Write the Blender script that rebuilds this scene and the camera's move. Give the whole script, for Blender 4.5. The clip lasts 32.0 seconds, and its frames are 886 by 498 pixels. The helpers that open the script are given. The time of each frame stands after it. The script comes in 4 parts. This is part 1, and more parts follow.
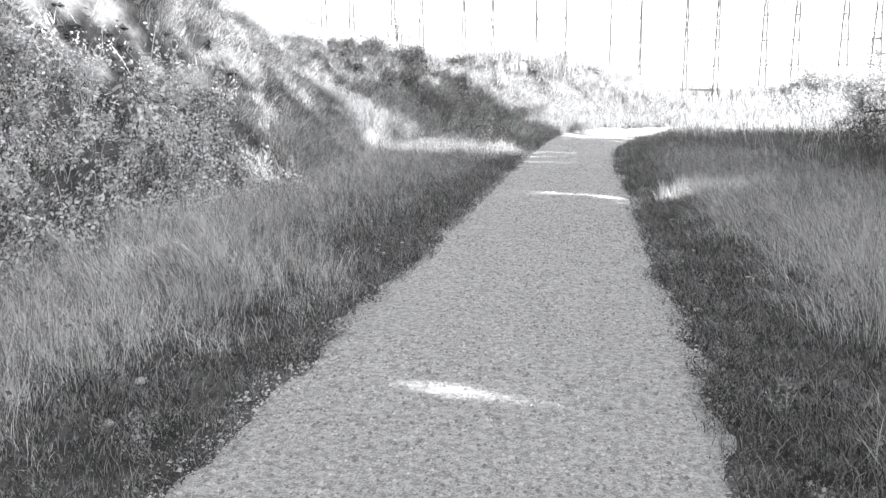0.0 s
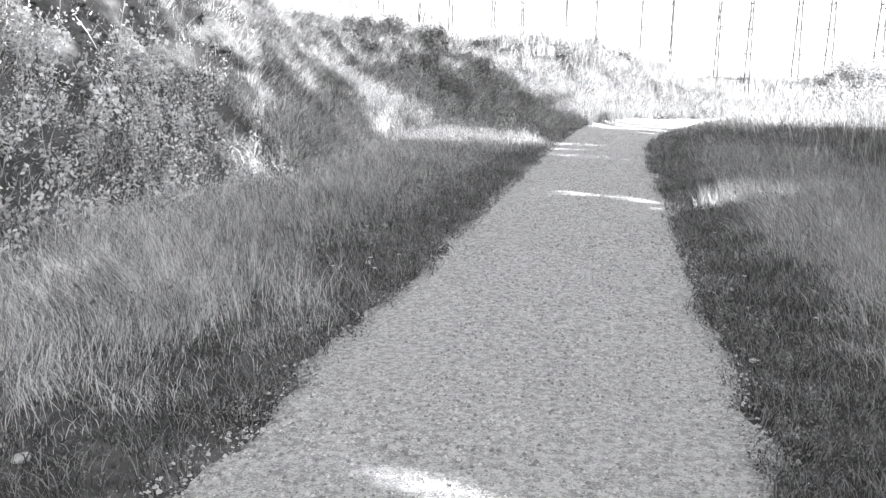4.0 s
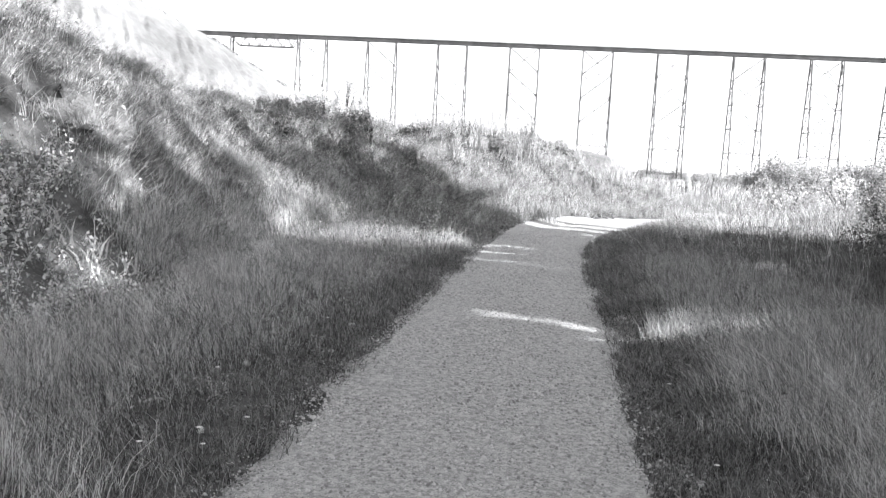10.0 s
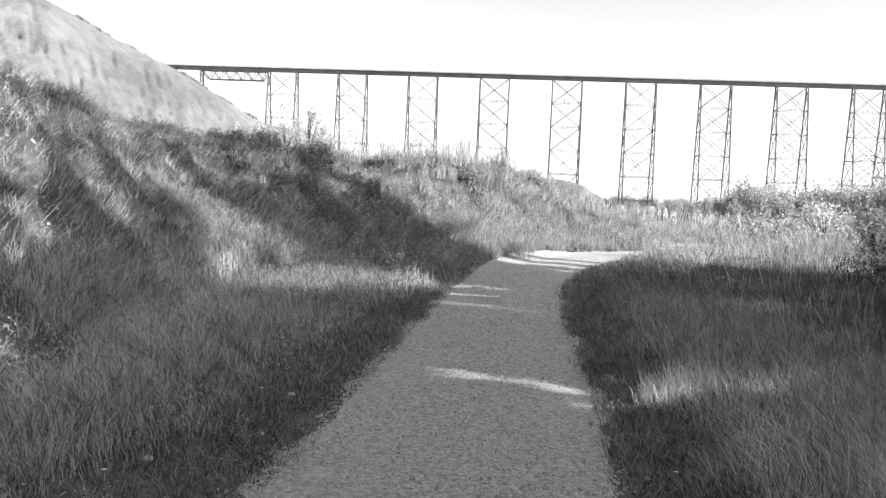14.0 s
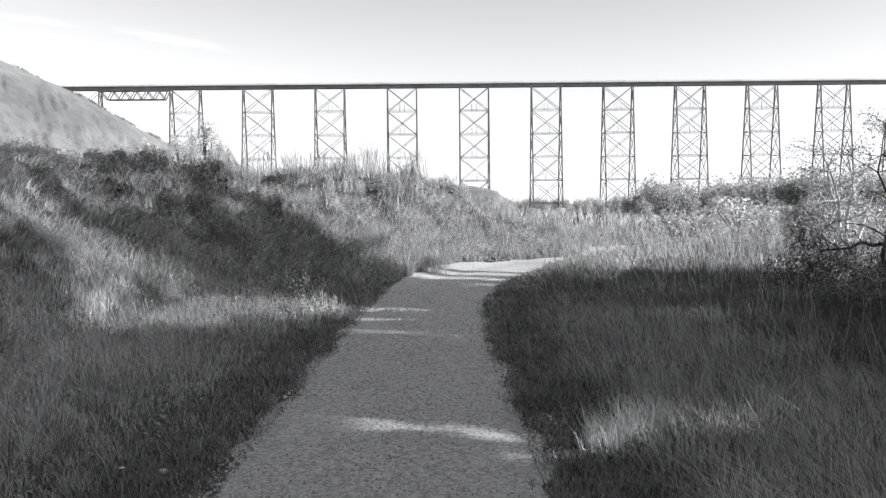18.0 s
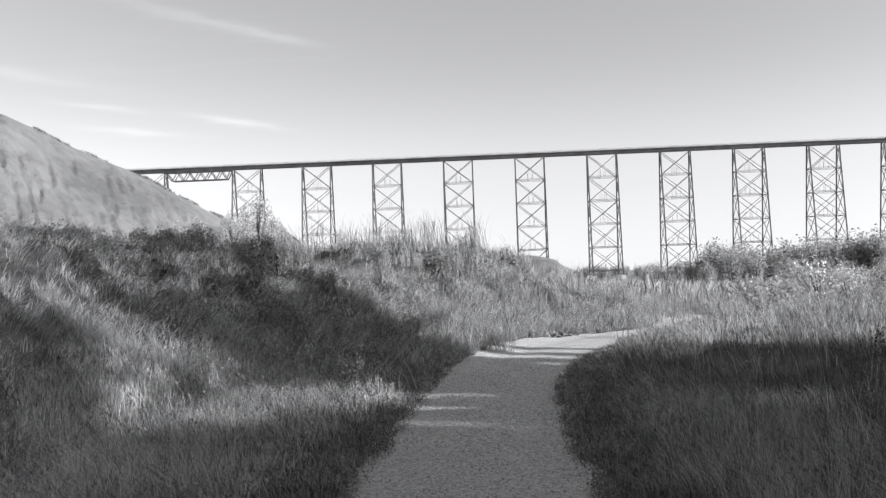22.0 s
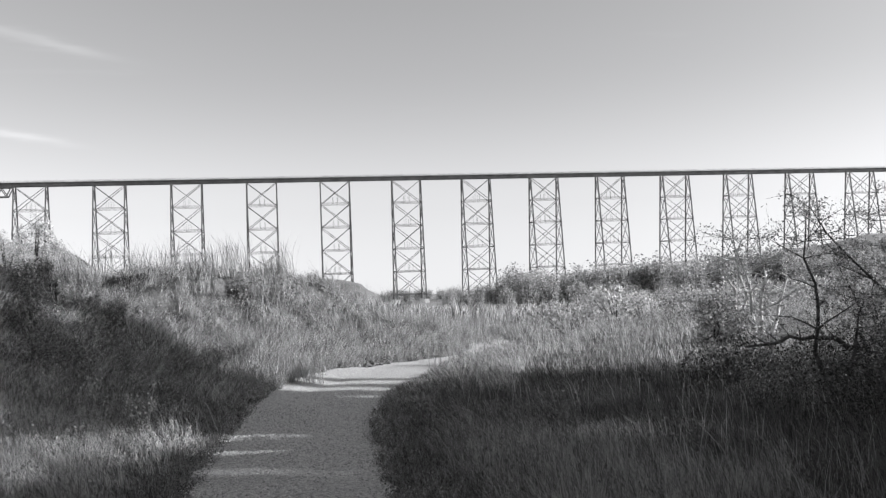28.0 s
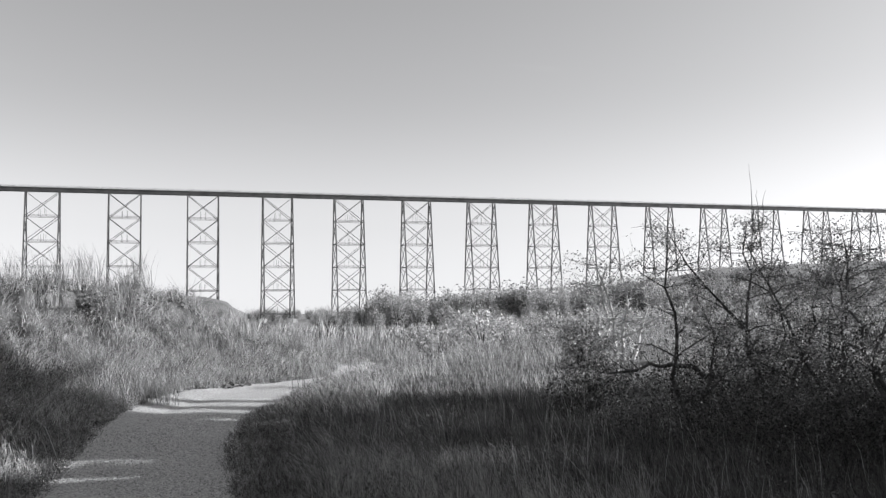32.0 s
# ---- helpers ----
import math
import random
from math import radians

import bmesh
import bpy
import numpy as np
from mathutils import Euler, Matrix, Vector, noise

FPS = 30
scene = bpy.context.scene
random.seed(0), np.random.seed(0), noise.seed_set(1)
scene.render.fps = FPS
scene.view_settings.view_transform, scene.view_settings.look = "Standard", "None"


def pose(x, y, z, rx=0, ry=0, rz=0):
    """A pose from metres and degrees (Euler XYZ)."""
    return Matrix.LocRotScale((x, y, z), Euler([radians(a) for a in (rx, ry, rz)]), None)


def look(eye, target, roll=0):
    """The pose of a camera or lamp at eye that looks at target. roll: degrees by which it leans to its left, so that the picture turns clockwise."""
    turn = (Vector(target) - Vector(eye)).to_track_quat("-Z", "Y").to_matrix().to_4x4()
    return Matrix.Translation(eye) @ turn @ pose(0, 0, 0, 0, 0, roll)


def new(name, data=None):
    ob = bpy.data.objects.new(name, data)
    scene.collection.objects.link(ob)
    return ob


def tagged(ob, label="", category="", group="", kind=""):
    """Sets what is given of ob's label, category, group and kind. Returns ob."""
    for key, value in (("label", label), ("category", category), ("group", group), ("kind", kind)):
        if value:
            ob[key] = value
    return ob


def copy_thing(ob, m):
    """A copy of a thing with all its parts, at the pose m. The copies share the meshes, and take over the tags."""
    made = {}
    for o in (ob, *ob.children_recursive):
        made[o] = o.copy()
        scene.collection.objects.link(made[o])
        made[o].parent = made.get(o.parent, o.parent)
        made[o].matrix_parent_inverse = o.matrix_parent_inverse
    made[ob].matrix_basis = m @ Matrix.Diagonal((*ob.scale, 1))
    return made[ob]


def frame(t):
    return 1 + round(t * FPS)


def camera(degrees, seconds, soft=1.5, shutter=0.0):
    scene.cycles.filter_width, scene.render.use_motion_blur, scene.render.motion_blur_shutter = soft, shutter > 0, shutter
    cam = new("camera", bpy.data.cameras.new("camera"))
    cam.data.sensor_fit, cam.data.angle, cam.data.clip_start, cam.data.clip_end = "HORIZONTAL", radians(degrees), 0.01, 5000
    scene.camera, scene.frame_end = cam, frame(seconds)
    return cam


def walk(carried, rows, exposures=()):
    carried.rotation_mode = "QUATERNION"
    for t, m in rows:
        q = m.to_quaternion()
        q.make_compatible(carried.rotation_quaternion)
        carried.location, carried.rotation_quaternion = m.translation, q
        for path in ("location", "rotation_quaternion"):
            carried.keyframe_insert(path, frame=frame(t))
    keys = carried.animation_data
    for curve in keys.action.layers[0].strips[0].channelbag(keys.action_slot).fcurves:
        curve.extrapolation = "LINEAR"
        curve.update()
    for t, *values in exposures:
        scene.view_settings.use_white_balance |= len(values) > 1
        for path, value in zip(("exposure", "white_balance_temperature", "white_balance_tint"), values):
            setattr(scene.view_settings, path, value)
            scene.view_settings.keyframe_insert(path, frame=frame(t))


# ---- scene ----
cam = camera(52.8, 32.0, soft=1.35)
PATH = [
    (0, (0.268, -10.776, 1.426), (-0.047, -8.835, 1.06), -0.3),
    (0.5, (0.235, -10.595, 1.413), (-0.085, -8.658, 1.035), -0.6),
    (1, (0.211, -10.417, 1.417), (-0.108, -8.481, 1.027), -1.0),
    (1.5, (0.195, -10.291, 1.428), (-0.121, -8.357, 1.028), -1.1),
    (2, (0.178, -10.125, 1.43), (-0.144, -8.193, 1.026), -1.2),
    (2.5, (0.167, -9.96, 1.421), (-0.176, -8.029, 1.031), -1.1),
    (4.5, (0.231, -9.462, 1.46), (-0.127, -7.537, 1.053), 1.5),
    (5, (0.223, -9.303, 1.468), (-0.115, -7.366, 1.106), 1.5),
    (5.5, (0.217, -9.174, 1.467), (-0.101, -7.231, 1.115), 1.4),
    (6, (0.207, -9.011, 1.488), (-0.081, -7.067, 1.113), 1.3),
    (6.5, (0.205, -8.852, 1.499), (-0.063, -6.909, 1.107), 1.4),
    (7, (0.207, -8.689, 1.499), (-0.052, -6.742, 1.122), 1.6),
    (7.5, (0.216, -8.574, 1.501), (-0.044, -6.62, 1.159), 2.0),
    (8, (0.225, -8.421, 1.505), (-0.047, -6.464, 1.198), 2.4),
    (8.5, (0.228, -8.262, 1.526), (-0.056, -6.303, 1.238), 3.2),
    (9, (0.243, -8.107, 1.544), (-0.039, -6.145, 1.274), 3.5),
    (9.5, (0.247, -7.981, 1.544), (-0.022, -6.014, 1.298), 3.5),
    (10, (0.249, -7.817, 1.533), (0.011, -5.842, 1.319), 3.2),
    (10.5, (0.241, -7.643, 1.544), (0.037, -5.664, 1.345), 2.9),
    (11, (0.237, -7.474, 1.557), (0.038, -5.496, 1.344), 2.7),
    (11.5, (0.234, -7.36, 1.56), (0.021, -5.382, 1.347), 2.8),
    (12, (0.23, -7.215, 1.558), (-0.002, -5.237, 1.371), 2.6),
    (12.5, (0.237, -7.062, 1.558), (0.006, -5.082, 1.395), 2.4),
    (13, (0.245, -6.923, 1.562), (0.027, -4.941, 1.403), 2.4),
    (13.5, (0.23, -6.835, 1.58), (0.031, -4.851, 1.426), 2.6),
    (14, (0.235, -6.661, 1.577), (0.051, -4.675, 1.433), 2.3),
    (14.5, (0.219, -6.576, 1.577), (0.056, -4.587, 1.44), 1.9),
    (16.5, (0.216, -5.983, 1.586), (0.157, -3.989, 1.441), 0.0),
    (17, (0.221, -5.877, 1.582), (0.179, -3.883, 1.438), -0.2),
    (17.5, (0.234, -5.707, 1.592), (0.216, -3.711, 1.457), -0.4),
    (18, (0.238, -5.577, 1.608), (0.241, -3.58, 1.489), -0.5),
    (18.5, (0.241, -5.418, 1.615), (0.252, -3.421, 1.522), -0.7),
    (19, (0.241, -5.308, 1.614), (0.249, -3.31, 1.542), -0.9),
    (19.5, (0.222, -5.168, 1.604), (0.216, -3.168, 1.56), -1.2),
    (20, (0.205, -5.033, 1.613), (0.174, -3.033, 1.597), -1.6),
    (20.5, (0.173, -4.864, 1.628), (0.112, -2.865, 1.637), -1.9),
    (21, (0.172, -4.799, 1.641), (0.089, -2.801, 1.664), -2.1),
    (21.5, (0.164, -4.673, 1.64), (0.054, -2.677, 1.676), -2.2),
    (22, (0.17, -4.587, 1.648), (0.045, -2.591, 1.69), -2.0),
    (22.5, (0.18, -4.482, 1.654), (0.054, -2.487, 1.703), -1.7),
    (23, (0.182, -4.348, 1.654), (0.066, -2.352, 1.706), -1.5),
    (23.5, (0.173, -4.247, 1.657), (0.085, -2.25, 1.712), -1.2),
    (24, (0.163, -4.142, 1.655), (0.113, -2.144, 1.71), -1.0),
    (24.5, (0.145, -4.046, 1.648), (0.144, -2.046, 1.705), -1.0),
    (25, (0.145, -3.991, 1.634), (0.181, -1.992, 1.695), -1.1),
    (25.5, (0.128, -3.945, 1.64), (0.215, -1.948, 1.708), -1.4),
    (27.5, (0.087, -3.913, 1.69), (0.355, -1.933, 1.77), -2.1),
    (28, (0.098, -3.917, 1.699), (0.409, -1.943, 1.779), -2.1),
    (28.5, (0.1, -3.909, 1.695), (0.453, -1.942, 1.776), -1.7),
    (29, (0.109, -3.911, 1.693), (0.493, -1.95, 1.775), -1.4),
    (29.5, (0.114, -3.926, 1.692), (0.536, -1.973, 1.775), -1.2),
    (30, (0.124, -3.815, 1.69), (0.581, -1.87, 1.778), -0.8),
    (30.5, (0.134, -3.839, 1.688), (0.625, -1.902, 1.782), -0.8),
    (31, (0.147, -3.822, 1.684), (0.663, -1.892, 1.786), -0.7),
    (31.5, (0.157, -3.774, 1.689), (0.709, -1.855, 1.801), -0.6),
    (32, (0.171, -3.717, 1.692), (0.763, -1.81, 1.814), -0.6),
]
walk(cam, [(t, look(eye, target, roll)) for t, eye, target, roll in PATH],
     exposures=[(t, e, 6400, 11) for t, e in (
         (0, 3.05), (2.5, 3.05), (4.5, 3.05), (7.0, 3.0), (9.0, 2.7), (10.0, 2.5), (11.5, 2.35), (13.0, 2.12),
         (14.5, 1.82), (16.5, 1.65), (19.0, 1.46), (22.0, 1.27), (25.5, 1.2), (28.0, 1.15), (32.0, 1.15))])

# ---- light: a low sun from beside the path, slightly behind, and a grey sky ----
SUN_EL = radians(21)
SUN_DIR = Vector((0.968 * math.cos(SUN_EL), -0.25 * math.cos(SUN_EL), math.sin(SUN_EL))).normalized()
sun = new("sun", bpy.data.lights.new("sun", "SUN"))
sun.data.energy, sun.data.angle = 3.7, radians(0.53)
sun.matrix_world = Matrix.Translation((30, -8, 30)) @ (-SUN_DIR).to_track_quat("-Z", "Y").to_matrix().to_4x4()

world = bpy.data.worlds.new("world")
scene.world = world
world.use_nodes = True
wn, wl = world.node_tree.nodes, world.node_tree.links
bg = wn["Background"]
sky = wn.new("ShaderNodeTexSky")
sky.sky_type, sky.sun_disc, sky.sun_elevation, sky.sun_rotation = "NISHITA", False, SUN_EL, radians(104.5)
sky.dust_density, sky.air_density = 2.2, 1.0
grey = wn.new("ShaderNodeRGBToBW")
# near the horizon the haze keeps one tone
wdir = wn.new("ShaderNodeTexCoord")
wcut = wn.new("ShaderNodeVectorMath")
wcut.operation = "MAXIMUM"
wcut.inputs[1].default_value = (-2, -2, 0.085)
wl.new(wdir.outputs["Generated"], wcut.inputs[0])
wl.new(wcut.outputs[0], sky.inputs[0])
wl.new(sky.outputs[0], grey.inputs[0])
# thin streaks of high cloud
wtc = wn.new("ShaderNodeTexCoord")
wmap = wn.new("ShaderNodeMapping")
wmap.inputs["Rotation"].default_value = (0, radians(8), 0)
wmap.inputs["Scale"].default_value = (2.2, 2.2, 16)
wl.new(wtc.outputs["Generated"], wmap.inputs[0])
wnoise = wn.new("ShaderNodeTexNoise")
wnoise.inputs["Scale"].default_value, wnoise.inputs["Detail"].default_value, wnoise.inputs["Distortion"].default_value = 1.6, 6, 0.5
wl.new(wmap.outputs[0], wnoise.inputs[0])
wramp = wn.new("ShaderNodeMapRange")
wramp.inputs[1].default_value, wramp.inputs[2].default_value, wramp.inputs[3].default_value, wramp.inputs[4].default_value = 0.62, 0.82, 1.0, 1.05
wl.new(wnoise.outputs[0], wramp.inputs[0])
whigh = wn.new("ShaderNodeMapRange")
whigh.interpolation_type = "SMOOTHSTEP"
whigh.inputs[1].default_value, whigh.inputs[2].default_value, whigh.inputs[3].default_value, whigh.inputs[4].default_value = 0.14, 0.24, 1.0, 1.06
wheight = wn.new("ShaderNodeSeparateXYZ")
wl.new(wtc.outputs["Generated"], wheight.inputs[0])
wl.new(wheight.outputs[2], whigh.inputs[0])
wl.new(whigh.outputs[0], wramp.inputs[4])


def wmath(op, a, b, c=None):
    """One math node of the sky."""
    node = wn.new("ShaderNodeMath")
    node.operation = op
    for k, v in enumerate((a, b, c)):
        if v is None:
            continue
        if isinstance(v, (int, float)):
            node.inputs[k].default_value = v
        else:
            wl.new(v, node.inputs[k])
    return node.outputs[0]


# single wisps: bearing and height of the middle, half length, half thickness, fall to the right, brightness
wxyz = wn.new("ShaderNodeSeparateXYZ")
wl.new(wtc.outputs["Generated"], wxyz.inputs[0])
wazim = wmath("MULTIPLY", wmath("ARCTAN2", wxyz.outputs[0], wxyz.outputs[1]), 57.2958)
wfray = wn.new("ShaderNodeTexNoise")
wfray.inputs["Scale"].default_value, wfray.inputs["Detail"].default_value = 9.0, 5
wl.new(wmap.outputs[0], wfray.inputs[0])
wisps = wramp.outputs[0]
for az0, el0, long0, thick0, fall, power in ((-18.0, 0.2675, 5.2, 0.0062, -0.0031, 0.15), (-16.4, 0.1655, 2.4, 0.0036, -0.0026, 0.2), (-24.4, 0.1785, 2.2, 0.003, -0.0015, 0.12),
                                             (-22.4, 0.154, 2.6, 0.0034, -0.0012, 0.13), (-13.5, 0.2535, 2.0, 0.0035, -0.003, 0.12), (-30.0, 0.21, 5.0, 0.006, -0.002, 0.1)):
    across_w = wmath("SUBTRACT", wazim, az0)
    above_w = wmath("SUBTRACT", wmath("SUBTRACT", wxyz.outputs[2], el0), wmath("MULTIPLY", across_w, fall))
    above_w = wmath("ADD", above_w, wmath("MULTIPLY", wmath("SUBTRACT", wfray.outputs[0], 0.5), thick0 * 2.4))
    la, lb = wmath("DIVIDE", across_w, long0), wmath("DIVIDE", above_w, thick0)
    reach = wmath("ADD", wmath("MULTIPLY", la, la), wmath("MULTIPLY", lb, lb))
    wisps = wmath("ADD", wisps, wmath("MULTIPLY", wmath("POWER", 2.718, wmath("MULTIPLY", reach, -1.0)), power))
wmul = wn.new("ShaderNodeMath")
wmul.operation = "MULTIPLY"
wl.new(grey.outputs[0], wmul.inputs[0])
wl.new(wisps, wmul.inputs[1])
# haze brightens the sky towards the horizon
wsep = wn.new("ShaderNodeSeparateXYZ")
wl.new(wtc.outputs["Generated"], wsep.inputs[0])
whaze = wn.new("ShaderNodeMapRange")
whaze.interpolation_type = "SMOOTHSTEP"
whaze.inputs[1].default_value, whaze.inputs[2].default_value, whaze.inputs[3].default_value, whaze.inputs[4].default_value = 0.0, 0.24, 0.84, 0.6
wl.new(wsep.outputs[2], whaze.inputs[0])
wlow = wn.new("ShaderNodeMapRange")
wlow.inputs[1].default_value, wlow.inputs[2].default_value, wlow.inputs[3].default_value, wlow.inputs[4].default_value = 0.0, 0.09, 0.02, 0.0
wl.new(wsep.outputs[2], wlow.inputs[0])
wadd = wn.new("ShaderNodeMath")
wl.new(whaze.outputs[0], wadd.inputs[0])
wl.new(wlow.outputs[0], wadd.inputs[1])
wmul2 = wn.new("ShaderNodeMath")
wmul2.operation = "MULTIPLY"
wl.new(wmul.outputs[0], wmul2.inputs[0])
wl.new(wadd.outputs[0], wmul2.inputs[1])
wl.new(wmul2.outputs[0], bg.inputs[0])
bg.inputs[1].default_value = 0.15


# ---- materials: the film is black and white, so all of them are grey ----
def material(name, dark, light, scale=4.0, detail=6.0, rough=0.85, bump=0.0, bump_scale=40.0, fine=0.0, fine_scale=60.0,
             island=0.0, piece=0.0, thin=0.0, metal=0.0):
    """Two tones over noise at two scales; island/piece: how far single blades or objects differ; thin: light passing through leaves."""
    m = bpy.data.materials.new(name)
    m.use_nodes = True
    n, l = m.node_tree.nodes, m.node_tree.links
    b = n["Principled BSDF"]
    b.inputs["Roughness"].default_value, b.inputs["Metallic"].default_value = rough, metal
    b.inputs["Specular IOR Level"].default_value = 0.25
    tc = n.new("ShaderNodeTexCoord")
    t1 = n.new("ShaderNodeTexNoise")
    t1.inputs["Scale"].default_value, t1.inputs["Detail"].default_value = scale, detail
    l.new(tc.outputs["Object"], t1.inputs[0])
    value = t1.outputs[0]

    def mixin(other, amount):
        a = n.new("ShaderNodeMath")
        a.operation, a.inputs[1].default_value = "MULTIPLY_ADD", amount
        l.new(other, a.inputs[0])
        l.new(value, a.inputs[2])
        s = n.new("ShaderNodeMath")
        s.operation, s.inputs[1].default_value = "SUBTRACT", amount * 0.5
        l.new(a.outputs[0], s.inputs[0])
        return s.outputs[0]
    if fine:
        t2 = n.new("ShaderNodeTexNoise")
        t2.inputs["Scale"].default_value, t2.inputs["Detail"].default_value = fine_scale, 3
        l.new(tc.outputs["Object"], t2.inputs[0])
        value = mixin(t2.outputs[0], fine)
    if island:
        g = n.new("ShaderNodeNewGeometry")
        value = mixin(g.outputs["Random Per Island"], island)
    if piece:
        o = n.new("ShaderNodeObjectInfo")
        value = mixin(o.outputs["Random"], piece)
    r = n.new("ShaderNodeMapRange")
    r.inputs[1].default_value, r.inputs[2].default_value = 0.32, 0.68
    r.inputs[3].default_value, r.inputs[4].default_value = dark, light
    l.new(value, r.inputs[0])
    l.new(r.outputs[0], b.inputs["Base Color"])
    if bump:
        t3 = n.new("ShaderNodeTexNoise")
        t3.inputs["Scale"].default_value, t3.inputs["Detail"].default_value = bump_scale, 5
        l.new(tc.outputs["Object"], t3.inputs[0])
        bp = n.new("ShaderNodeBump")
        bp.inputs["Strength"].default_value, bp.inputs["Distance"].default_value = bump, 1.2 / bump_scale
        l.new(t3.outputs[0], bp.inputs["Height"])
        l.new(bp.outputs[0], b.inputs["Normal"])
    if thin:
        tr = n.new("ShaderNodeBsdfTranslucent")
        l.new(r.outputs[0], tr.inputs[0])
        mx = n.new("ShaderNodeMixShader")
        mx.inputs[0].default_value = thin
        l.new(b.outputs[0], mx.inputs[1])
        l.new(tr.outputs[0], mx.inputs[2])
        l.new(mx.outputs[0], n["Material Output"].inputs[0])
    return m


SOIL = material("soil", 0.035, 0.12, scale=2.5, fine=0.5, fine_scale=14, bump=0.6, bump_scale=18)
GRAVEL = material("gravel", 0.23, 0.49, scale=28, detail=7, fine=1.1, fine_scale=110, bump=0.8, bump_scale=95)
PEBBLE = material("pebble", 0.2, 0.56, scale=3, island=1.1, rough=0.75)
GRASS_GREEN = material("green_grass", 0.05, 0.34, scale=9, island=0.8, thin=0.3)
GRASS_TALL = material("tall_grass", 0.09, 0.62, scale=7, island=0.8, thin=0.35)
GRASS_SHADED = material("shaded_grass", 0.03, 0.21, scale=7, island=0.8, thin=0.3)
GRASS_BRUSH = material("brush_grass", 0.12, 0.68, scale=6, island=0.9, thin=0.3)
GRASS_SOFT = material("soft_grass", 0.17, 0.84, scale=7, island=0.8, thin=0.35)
GRASS_BANK = material("bank_grass", 0.08, 0.58, scale=6, island=0.9, thin=0.25)
GRASS_DRY = material("dry_grass", 0.09, 0.57, scale=3, island=1, thin=0.3)
GRASS_PALE = material("pale_grass", 0.45, 0.75, scale=2, island=0.4, thin=0.3)
LEAF = material("leaf", 0.10, 0.32, scale=0.6, island=0.6, thin=0.3)
LEAF_SHADED = material("shaded_leaf", 0.04, 0.18, scale=0.8, island=0.6, thin=0.25)
LEAF_MID = material("mid_leaf", 0.16, 0.44, scale=0.9, island=0.6, thin=0.35)
LEAF_HAW = material("hawthorn_leaf", 0.2, 0.6, scale=1.5, island=0.8, thin=0.4)
LEAF_PALE = material("pale_leaf", 0.3, 0.6, scale=1.0, island=0.5, thin=0.3)
LEAF_BELT = material("belt_leaf", 0.28, 0.5, scale=0.25, island=0.35, thin=0.4)
CLOVER = material("clover_leaf", 0.07, 0.28, scale=1.5, island=0.6, thin=0.3)
LEAF_WEED = material("weed_leaf", 0.42, 0.84, scale=1.5, island=0.6, thin=0.4)
BARK = material("bark", 0.04, 0.12, scale=12, bump=0.5, bump_scale=50)
BARK_PALE = material("pale_bark", 0.45, 0.7, scale=12, bump=0.4, bump_scale=50)
STEEL = material("painted_steel", 0.055, 0.095, scale=0.2, fine=0.3, fine_scale=2, rough=0.6)
CONCRETE = material("concrete", 0.42, 0.55, scale=0.6, bump=0.2, bump_scale=6)
MEADOW = material("meadow", 0.1, 0.27, scale=0.15, fine=0.6, fine_scale=1.5)
CLAY = material("clay", 0.075, 0.15, scale=0.035, detail=8, fine=0.5, fine_scale=0.3, bump=0.35, bump_scale=0.5)
EARTH = material("dark_earth", 0.04, 0.14, scale=5, fine=0.6, fine_scale=30, bump=0.6, bump_scale=30, island=0.5)
STONE = material("stone", 0.4, 0.65, scale=6, bump=0.3, bump_scale=30, piece=0.4)
TWIG = material("twig", 0.35, 0.6, scale=6, island=0.3)
FLOWER = material("petal", 0.7, 0.85, scale=4)


# ---- number helpers ----
RNG = np.random.default_rng(7)
LATTICE = RNG.random((256, 256))


def grain(x, y):
    """Smooth value noise from 0 to 1."""
    xi, yi = np.floor(x).astype(int), np.floor(y).astype(int)
    u, v = x - xi, y - yi
    u, v = u * u * (3 - 2 * u), v * v * (3 - 2 * v)
    a, b = LATTICE[xi % 256, yi % 256], LATTICE[(xi + 1) % 256, yi % 256]
    c, d = LATTICE[xi % 256, (yi + 1) % 256], LATTICE[(xi + 1) % 256, (yi + 1) % 256]
    return (a + (b - a) * u) * (1 - v) + (c + (d - c) * u) * v


def fbm(x, y, octaves=4):
    total, size, norm = 0.0, 1.0, 0.0
    for k in range(octaves):
        total = total + size * grain(x * 2 ** k + 17.3 * k, y * 2 ** k + 5.1 * k)
        norm += size
        size *= 0.5
    return total / norm


def ease(a, b, x):
    u = np.clip((x - a) / (b - a), 0, 1)
    return u * u * (3 - 2 * u)


# ---- lie of the land ----
# edges of the path: y, x of its left side; y, x of its right side
LEFT_Y, LEFT_X = (-40, -8, -4.5, 0, 3, 5, 7, 8.3, 9.3, 10, 10.9, 11.75, 12.1, 12.75, 13.2, 13.6, 14.1, 15, 16.1, 18), (-1.5, -1.3, -1.12, -0.97, -0.86, -0.78, -0.69, -0.56, -0.38, -0.12, 0.05, 0.6, 1.2, 1.5, 2.1, 2.6, 3.15, 3.5, 3.85, 4.0)
RIGHT_Y, RIGHT_X = (-40, -7.5, -4, 0.5, 3, 5, 6.8, 8.1, 9.2, 10, 11, 12.4, 12.9, 13.3, 14, 15.3, 18), (0.9, 0.86, 0.8, 0.8, 0.7, 0.73, 0.86, 1.1, 1.38, 1.74, 2.06, 2.36, 2.95, 3.5, 4.1, 4.6, 5.0)
